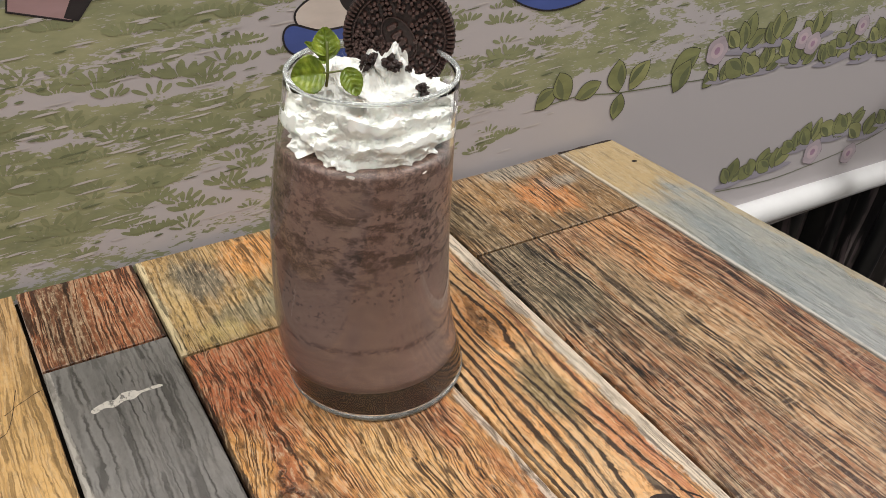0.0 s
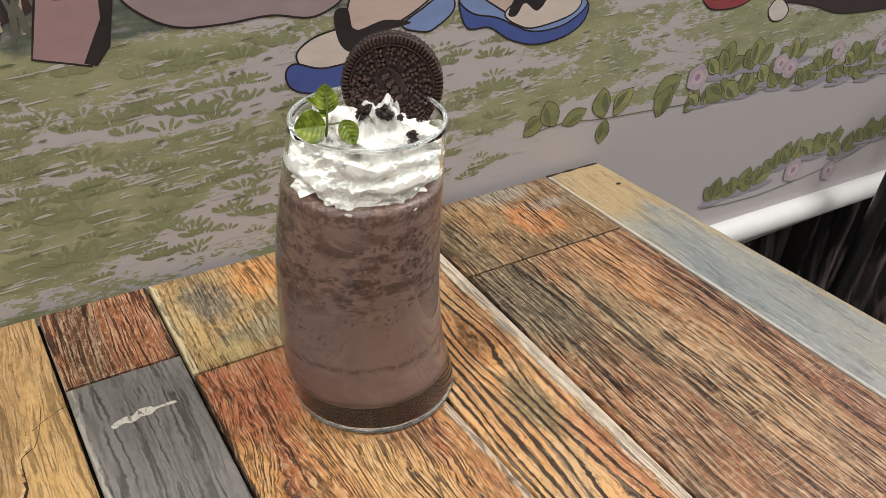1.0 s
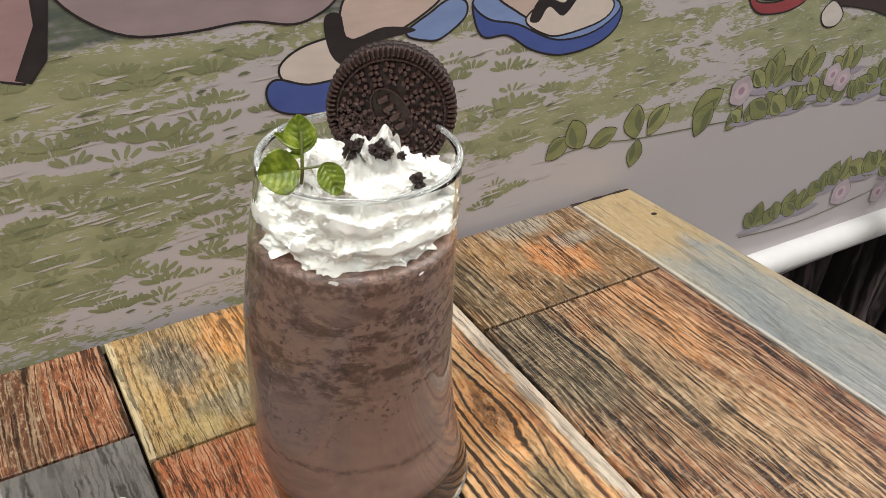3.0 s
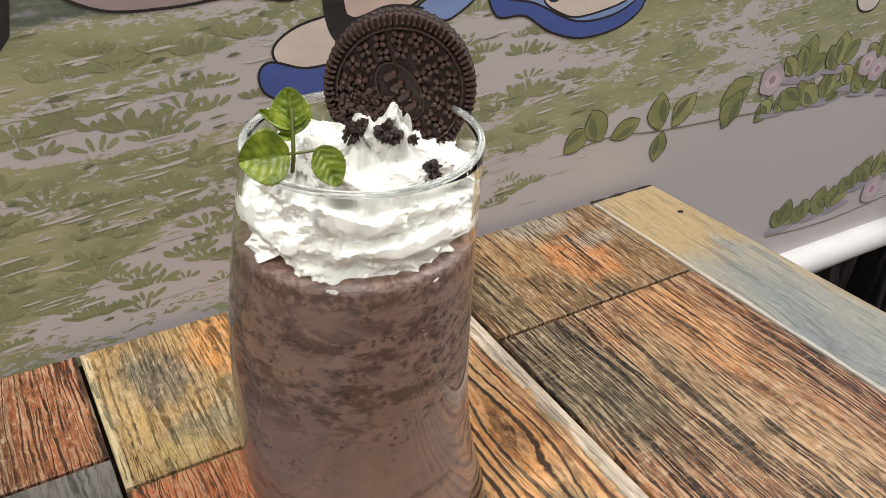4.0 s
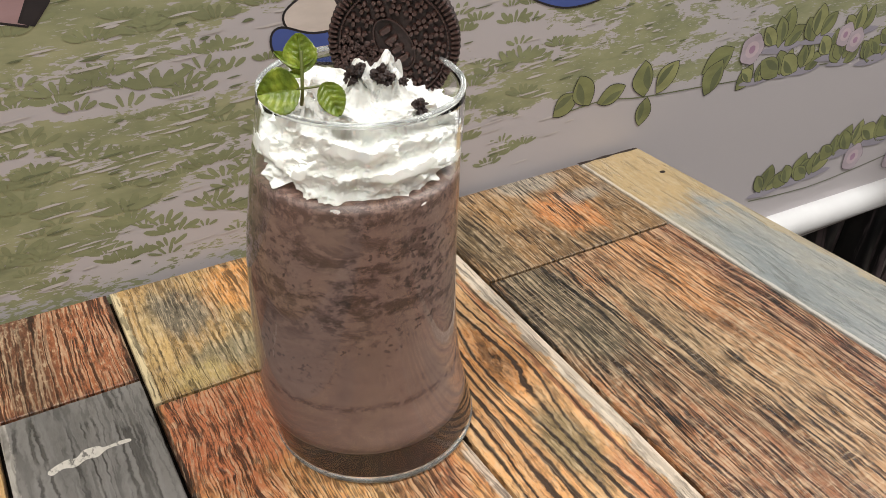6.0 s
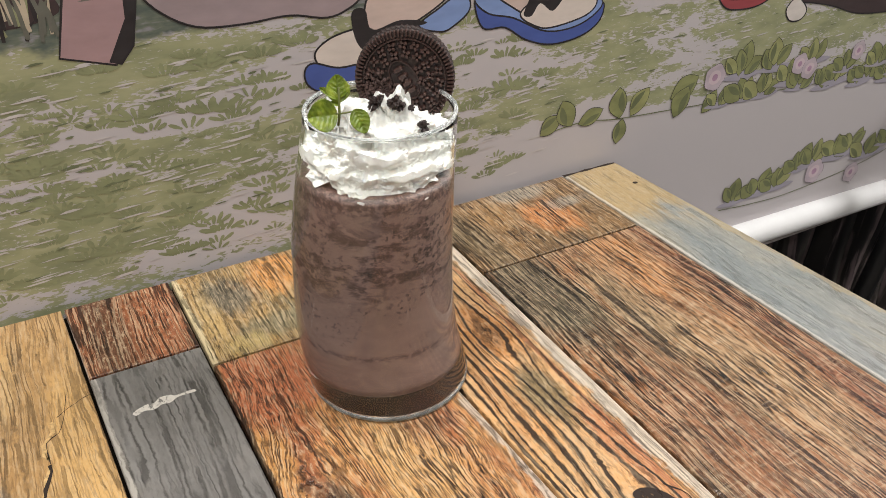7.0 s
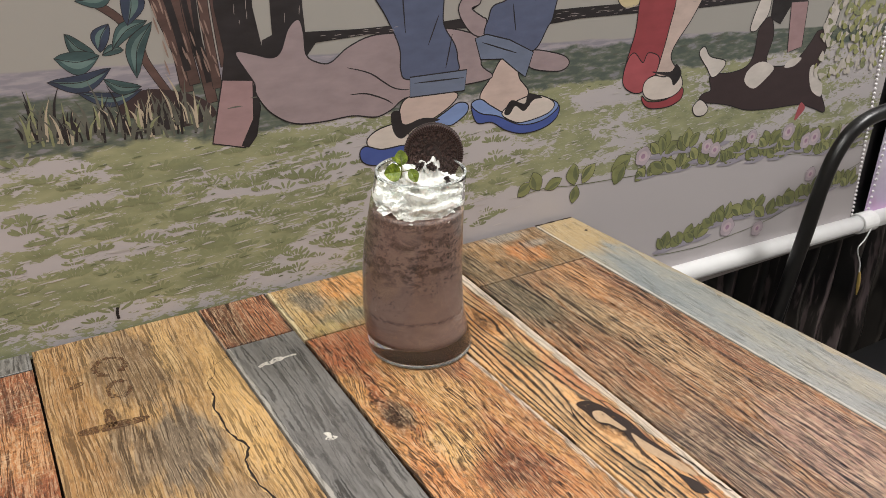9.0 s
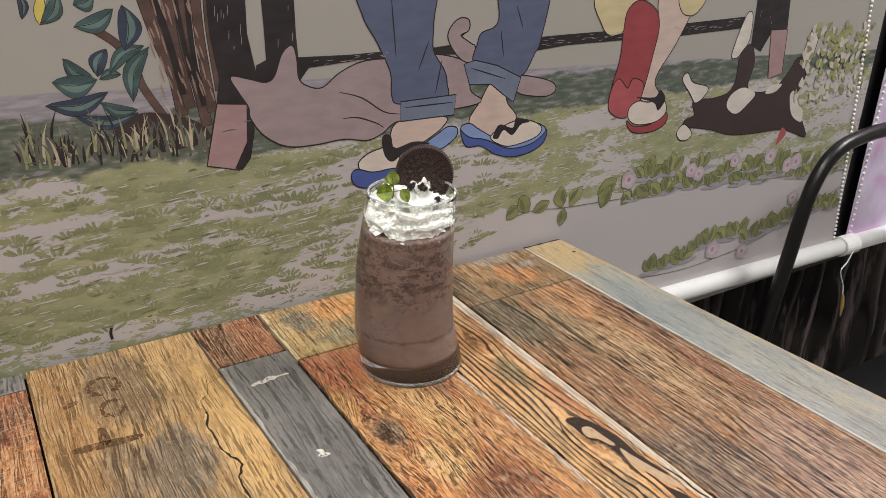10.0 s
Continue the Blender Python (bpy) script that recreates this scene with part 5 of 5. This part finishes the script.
def tuft(bm, x, z, s, y):
    """A fan of rounded leaf lobes."""
    count = rnd.randint(4, 7)
    for k in range(count):
        a = math.radians(-72 + 144 * (k + rnd.uniform(0.2, 0.8)) / count)
        h = s * rnd.uniform(0.65, 1.0)
        bx = x + 0.9 * s * ((k + 0.5) / count - 0.5)
        d = Vector((math.sin(a), 0.7 * math.cos(a))) * h
        e = Vector((-d[1], d[0])).normalized() * s * rnd.uniform(0.09, 0.14)
        c = Vector((bx, z))
        LAYER[0] += 0.00000005
        pts = [c - 0.5 * e, c + 0.55 * d - e, c + 0.85 * d - 0.8 * e, c + d, c + 0.85 * d + 0.8 * e, c + 0.5 * d + e, c + 0.5 * e]
        bm.faces.new([bm.verts.new((p[0], BY - 0.00003 - LAYER[0], p[1])) for p in pts])


for k in range(760):
    x = rnd.uniform(-0.9, -0.06)
    z = rnd.choice((0.872, 0.85, 0.843, 0.826, 0.815, 0.80, 0.786, 0.776, 0.764)) + rnd.uniform(-0.006, 0.006)
    if x > -0.2 and rnd.random() < 0.5:
        continue
    tuft(bm, x, z, rnd.uniform(0.006, 0.012), BY - 0.00008)
for x, z in ((-0.479, 0.889), (-0.463, 0.834), (-0.407, 0.847), (-0.352, 0.799), (-0.305, 0.788), (-0.282, 0.844), (-0.244, 0.774), (-0.263, 0.825), (-0.097, 0.821),
             (-0.108, 0.818), (-0.09, 0.822), (-0.125, 0.80), (-0.14, 0.79)):
    tuft(bm, x, z, 0.014, BY - 0.00009)
tagged(part("painted_grass", bm, P_GRASS, banner), kind="stuff")


def strokes(name, count, mat, x0, x1, z0, z1, long0, long1, thick, tilt):
    """Short lens-shaped brush strokes lying along the meadow."""
    bm = bmesh.new()
    for k in range(count):
        x, z = rnd.uniform(x0, x1), rnd.uniform(z0, z1)
        d = Vector((math.cos(tilt), math.sin(tilt))) * rnd.uniform(long0, long1)
        s = Vector((-d[1], d[0])).normalized() * thick * rnd.uniform(0.6, 1.3)
        b = rnd.uniform(-0.8, 0.8)
        LAYER[0] += 0.00000005
        pts = [Vector((x, z)) + d * t + s * (w + b * math.sin(math.pi * (t + 0.5))) for t, w in ((-0.5, 0), (-0.2, 0.9), (0.15, 1.0), (0.5, 0.2), (0.2, -0.7), (-0.25, -0.8))]
        bm.faces.new([bm.verts.new((p[0], BY - 0.00003 - LAYER[0], p[1])) for p in pts])
    return tagged(part(name, bm, mat, banner), kind="stuff")


P_STREAK = paint("print_pale_streak", (186, 180, 178), 0.12)
P_MOSS = paint("print_moss", (104, 110, 82), 0.2)
strokes("painted_stroke", 420, P_STREAK, -0.9, -0.05, 0.757, 0.880, 0.006, 0.018, 0.0006, 0.06)
strokes("painted_stroke", 160, P_MOSS, -0.9, -0.05, 0.757, 0.885, 0.004, 0.012, 0.0006, 0.08)
strokes("painted_stroke", 170, P_STREAK, -0.05, 0.46, 0.808, 0.880, 0.005, 0.016, 0.0006, 0.05)
strokes("painted_stroke", 60, P_MOSS, -0.05, 0.46, 0.808, 0.885, 0.004, 0.010, 0.0006, 0.05)
strokes("painted_stroke", 60, P_REEDD, -0.62, 0.3, 0.888, 0.915, 0.005, 0.016, 0.0007, 0.03)

# beaded lacing on the banner's edge
M_CORD = plain("white_cord", (226, 222, 224), 0.6)
for k in range(62):
    z = 0.64 + k * 0.0058
    bm = bmesh.new()
    bmesh.ops.create_icosphere(bm, subdivisions=1, radius=0.0021, matrix=Matrix.Translation((0.4872 - 0.11 * (z - 0.66), BY - 0.0008, z)))
    part("bead", bm, M_CORD, banner)

# ---- second banner, beyond a dark gap ----
n = Nodes("lilac_print", 0.5)
f = n.noise(9, n.coords(), 4, 0.5, 1.0)
M_PURPLE = n.colour(n.ramp(f, [(0.35, lin(222, 214, 230)), (0.5, lin(208, 192, 222)), (0.62, lin(204, 164, 206)), (0.75, lin(222, 208, 228))]))
second = tagged(empty("banner", 1.0, 0.004, 0.64), "pale lilac printed banner with laced edge beside the meadow banner", "banner")
part("cloth", box(0.524, 1.7, 0.003, 0.0045, 0.635, 2.3), M_PURPLE, second)
for k in range(40):
    bm = bmesh.new()
    bmesh.ops.create_icosphere(bm, subdivisions=1, radius=0.002, matrix=Matrix.Translation((0.5285, 0.002, 0.645 + k * 0.0085)))
    part("bead", bm, M_CORD, second)

# ---- pipe along the banners' lower edge ----
pipe = tagged(empty("pipe_rail", 0.2, 0.0, 0.635), "white plastic pipe frame under the banners with a coupling", "pipe")
PZ = lambda x: 0.6435 - 0.0265 * x
part("pipe", tube([(-1.6, -0.004, PZ(-1.6)), (0.503, -0.004, PZ(0.503))], 0.0115, 20), M_WHITE, pipe, smooth=True)
part("pipe", tube([(0.503, -0.004, PZ(0.503)), (1.8, -0.004, PZ(1.8))], 0.0115, 20), M_WHITE, pipe, smooth=True)
part("coupling", tube([(0.500, -0.004, PZ(0.5)), (0.502, -0.004, PZ(0.502)), (0.528, -0.004, PZ(0.528)), (0.530, -0.004, PZ(0.53))], 0.0142, 20), M_WHITE, pipe, smooth=False)
M_STRAW = plain("yellow_tie", (176, 148, 84), 0.5)
tie = tagged(empty("cable_tie", 0.497, -0.012, 0.6), "white and yellow plastic tie hanging from the pipe", "tie")
part("strap", tube(spline([(0.520, -0.016, 0.632), (0.505, -0.018, 0.612), (0.494, -0.018, 0.600), (0.508, -0.018, 0.575), (0.512, -0.018, 0.560)], 4), 0.0009, 8), M_WHITE, tie)
part("end", tube(spline([(0.512, -0.018, 0.562), (0.517, -0.018, 0.545), (0.520, -0.018, 0.522)], 4), 0.0022, 8, taper=lambda q: 0.35 + math.sin(math.pi * q) * 0.8), M_STRAW, tie, "yellow tongue")


# ---- black pleated drape below the pipe ----
def drape_mat():
    n = Nodes("black_drape_sheen", 0.3)
    f = n.noise(30, n.mapped((1, 1, 0.25)), 5)
    n.bump(f, 0.4, 0.003)
    # pale upright streaks: sheen of the folds painted into the colour
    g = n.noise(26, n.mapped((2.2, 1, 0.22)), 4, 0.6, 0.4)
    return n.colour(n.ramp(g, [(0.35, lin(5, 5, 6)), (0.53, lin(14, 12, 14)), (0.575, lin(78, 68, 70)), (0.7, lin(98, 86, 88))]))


def drape():
    bm = bmesh.new()
    nx, nz, rows = 420, 26, []
    for j in range(nz + 1):
        z = 0.62 * (1 - j / nz) + 0.012
        row = []
        for i in range(nx + 1):
            x = -1.7 + 3.6 * i / nx
            w = 0.5 + 0.5 * j / nz
            y = 0.035 + 0.018 * w * math.sin(x * 118 + 1.6 * noise.noise((x * 9, z * 2, 0))) + 0.012 * noise.noise((x * 22, z * 3.5, 3)) + 0.01 * noise.noise((x * 70, z * 9, 7))
            row.append(bm.verts.new((x, y, z)))
        rows.append(row)
    for a, b in zip(rows, rows[1:]):
        for i in range(nx):
            bm.faces.new((a[i], a[i + 1], b[i + 1], b[i]))
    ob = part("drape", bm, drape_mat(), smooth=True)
    mod = ob.modifiers.new("thick", "SOLIDIFY")
    mod.thickness = 0.0015
    return tagged(ob, "black glossy pleated drape hanging below the white pipe", "drape")


drape()
tagged(part("dark_backing", box(0.43, 0.60, 0.012, 0.02, 0.60, 1.55), M_BLACK), "black board seen in the gap between two banners", "board", kind="structure")


# ---- chair ----
def chair():
    thing = tagged(empty("chair", 0.47, 0.0, 0.0), "black metal chair with a round tube back beside the table", "chair")
    Y = -0.05
    hoop = [(0.245, Y - 0.01, 0.30), (0.275, Y, 0.45), (0.300, Y, 0.567), (0.320, Y, 0.665), (0.334, Y, 0.742), (0.350, Y, 0.780), (0.376, Y, 0.802), (0.415, Y, 0.811),
            (0.470, Y, 0.814), (0.525, Y, 0.811), (0.564, Y, 0.802), (0.590, Y, 0.780), (0.606, Y, 0.742), (0.620, Y, 0.665), (0.640, Y, 0.567), (0.665, Y, 0.45), (0.695, Y - 0.01, 0.30)]
    part("back_hoop", tube(spline(hoop, 5), 0.0088, 14), M_BLACK, thing, smooth=True)
    part("back_bar", tube(spline([(0.318, Y + 0.012, 0.45), (0.331, Y + 0.012, 0.57), (0.336, Y + 0.012, 0.60)], 5), 0.0055, 10), M_BLACK, thing, smooth=True)
    part("seat", box(0.27, 0.67, Y - 0.40, Y, 0.435, 0.46, 0.008, 2), M_BLACK, thing)
    for lx, ly, ex, ey in ((0.245, Y - 0.01, 0.225, Y + 0.02), (0.695, Y - 0.01, 0.715, Y + 0.02), (0.29, Y - 0.37, 0.27, Y - 0.41), (0.65, Y - 0.37, 0.67, Y - 0.41)):
        top = 0.30 if ly > Y - 0.1 else 0.44
        part("leg", tube([(lx, ly, top), (ex, ey, 0.0)], 0.0098, 12), M_BLACK, thing, smooth=True)
    return thing


chair()

# ---- marks on the planks ----
P_CRACK_SHADE = plain("dark_crack_and_shade", (38, 26, 18), 0.8)
P_CHIP = plain("pale_chipped_wood", (196, 162, 112), 0.6, spread=0.3, scale=500)


def worn_mark(name, rgb, lo, hi):
    """Old paint rubbed away in flecks."""
    n = Nodes(name, 0.6)
    f = n.noise(420, n.mapped((1, 0.5, 1)), 4, 0.7)
    n.put(n.b.inputs["Alpha"], n.grey(f, lo, hi))
    return n.colour(n.ramp(f, [(0.4, tuple(0.8 * v for v in lin(*rgb)[:3])), (0.7, lin(*rgb)[:3])]))


P_MARK = worn_mark("white_paint_mark", (216, 210, 200), 0.34, 0.46)
P_KNOT = worn_mark("burnt_knot", (44, 28, 20), 0.26, 0.42)
P_HEARTWOOD = worn_mark("pale_heartwood", (190, 160, 128), 0.24, 0.40)
P_STENCIL = worn_mark("faded_stencil", (92, 62, 40), 0.36, 0.62)


def on_table(name, pts, mat, label="", closed=True, w=None, lift=0.0):
    """A thin mark of paint lying on a plank."""
    z = TOP + 0.00012 + lift
    if closed:
        P = spline([Vector((*p, 0)) for p in pts], 4, True)
    else:
        line = [p + Vector((rnd.uniform(-1, 1), rnd.uniform(-1, 1), 0)) * w * (0.55 if w < 0.002 else 0.0) for p in spline([Vector((*p, 0)) for p in pts], 4)]
        a, b = [], []
        for i, p in enumerate(line):
            t = (line[min(i + 1, len(line) - 1)] - line[max(0, i - 1)]).normalized()
            ww = 0.5 * w * (0.35 + rnd.random())
            a.append(p + Vector((-t.y, t.x, 0)) * ww)
            b.append(p - Vector((-t.y, t.x, 0)) * ww)
        P = a + b[::-1]
    bm = bmesh.new()
    f = bm.faces.new([bm.verts.new((p.x, p.y, z)) for p in P])
    f.normal_update()
    if f.normal.z < 0:
        f.normal_flip()
    return part(name, bm, mat, table, label)


on_table("paint_mark", ((-0.362, -0.1035), (-0.356, -0.1010), (-0.352, -0.1015), (-0.349, -0.0990), (-0.344, -0.0995), (-0.342, -0.1010), (-0.334, -0.1008), (-0.333, -0.1028), (-0.341, -0.1026), (-0.345, -0.1048), (-0.349, -0.1042), (-0.353, -0.1060), (-0.357, -0.1048), (-0.361, -0.1062)), P_MARK)
on_table("paint_mark", ((-0.351, -0.195), (-0.347, -0.196), (-0.346, -0.200), (-0.344, -0.203), (-0.349, -0.204), (-0.352, -0.201), (-0.3495, -0.199)), P_MARK)
CRACK = ((-0.399, -0.120), (-0.403, -0.138), (-0.403, -0.154), (-0.401, -0.171), (-0.396, -0.183), (-0.401, -0.196), (-0.402, -0.215), (-0.397, -0.235), (-0.399, -0.250))
on_table("worn_edge", [(px - 0.0011, py) for px, py in CRACK], P_CHIP, closed=False, w=0.0016)
on_table("crack", CRACK, P_CRACK_SHADE, closed=False, w=0.0016, lift=0.0001)
on_table("crack", ((-0.387, -0.076), (-0.392, -0.098), (-0.399, -0.105), (-0.399, -0.120)), P_CRACK_SHADE, closed=False, w=0.0005)
on_table("crack", ((-0.376, -0.081), (-0.384, -0.084), (-0.393, -0.090)), P_CRACK_SHADE, closed=False, w=0.0005)
on_table("worn_edge", ((-0.396, -0.092), (-0.397, -0.101), (-0.401, -0.108), (-0.3995, -0.117)), P_CHIP, closed=False, w=0.0018)
ring_pts = [(-0.4540 + 0.0100 * math.cos(a), -0.0520 + 0.0115 * math.sin(a)) for a in [math.radians(-60 + 32 * k) for k in range(11)]]
on_table("stencil_mark", ring_pts, P_STENCIL, closed=False, w=0.0045)
ring_pts = [(-0.4535 + 0.0070 * math.cos(a), -0.0830 + 0.0100 * math.sin(a)) for a in [math.radians(40 + 32 * k) for k in range(11)]]
on_table("stencil_mark", ring_pts, P_STENCIL, closed=False, w=0.0040)
on_table("stencil_mark", ((-0.482, -0.117), (-0.446, -0.121), (-0.447, -0.127), (-0.482, -0.124)), P_STENCIL)
on_table("stencil_mark", ((-0.468, -0.104), (-0.463, -0.104), (-0.462, -0.121), (-0.468, -0.121)), P_STENCIL)
on_table("stencil_mark", ((-0.482, -0.064), (-0.474, -0.062), (-0.474, -0.066), (-0.482, -0.069)), P_STENCIL)
on_table("knot", ((-0.1910, -0.2510), (-0.1850, -0.2500), (-0.1790, -0.2550), (-0.1750, -0.2660), (-0.1720, -0.2790), (-0.1720, -0.2900), (-0.1730, -0.3020), (-0.1710, -0.3150), (-0.1700, -0.3270), (-0.1760, -0.3180), (-0.1820, -0.3070), (-0.1830, -0.2940), (-0.1830, -0.2810), (-0.1890, -0.2770), (-0.1910, -0.2700), (-0.1910, -0.2610)), P_KNOT)
on_table("knot", ((-0.1870, -0.2630), (-0.1810, -0.2650), (-0.1800, -0.2760), (-0.1790, -0.2870), (-0.1820, -0.2870), (-0.1850, -0.2780), (-0.1900, -0.2720)), P_HEARTWOOD, lift=0.0001)
on_table("knot", ((-0.1790, -0.2920), (-0.1770, -0.3020), (-0.1740, -0.3170), (-0.1710, -0.3300), (-0.1710, -0.3420), (-0.1760, -0.3350), (-0.1800, -0.3210), (-0.1830, -0.3050)), P_HEARTWOOD, lift=0.0001)
on_table("knot", ((-0.1800, -0.3350), (-0.1770, -0.3400), (-0.1750, -0.3460), (-0.1760, -0.3560), (-0.1830, -0.3510), (-0.1820, -0.3440)), P_KNOT, lift=0.0002)
on_table("crack", ((-0.1760, -0.2530), (-0.1710, -0.2610), (-0.1700, -0.2750), (-0.1690, -0.2910), (-0.1690, -0.3100), (-0.1660, -0.3280), (-0.1660, -0.3440), (-0.1640, -0.3610)), P_CRACK_SHADE, closed=False, w=0.0012)
on_table("crack", ((-0.1970, -0.2520), (-0.2010, -0.2700), (-0.2000, -0.2900), (-0.1990, -0.3080), (-0.1970, -0.3270), (-0.1980, -0.3430)), P_CRACK_SHADE, closed=False, w=0.0014)
# dark strip painted for the shadow between the table's back edge and the banner
on_table("gap_shadow_strip", ((-0.047, -0.0058), (-0.02, -0.0055), (-0.001, -0.0058)), P_CRACK_SHADE, closed=False, w=0.0022)
ribbon("painted_nick", ((-0.4365, 0.757), (-0.437, 0.762), (-0.436, 0.767)), 0.0022, OUTLINE)
on_table("plank_dot", [(-0.008 + 0.002 * math.cos(a), -0.037 + 0.0014 * math.sin(a)) for a in [k * math.pi / 4 for k in range(8)]], P_CRACK_SHADE)
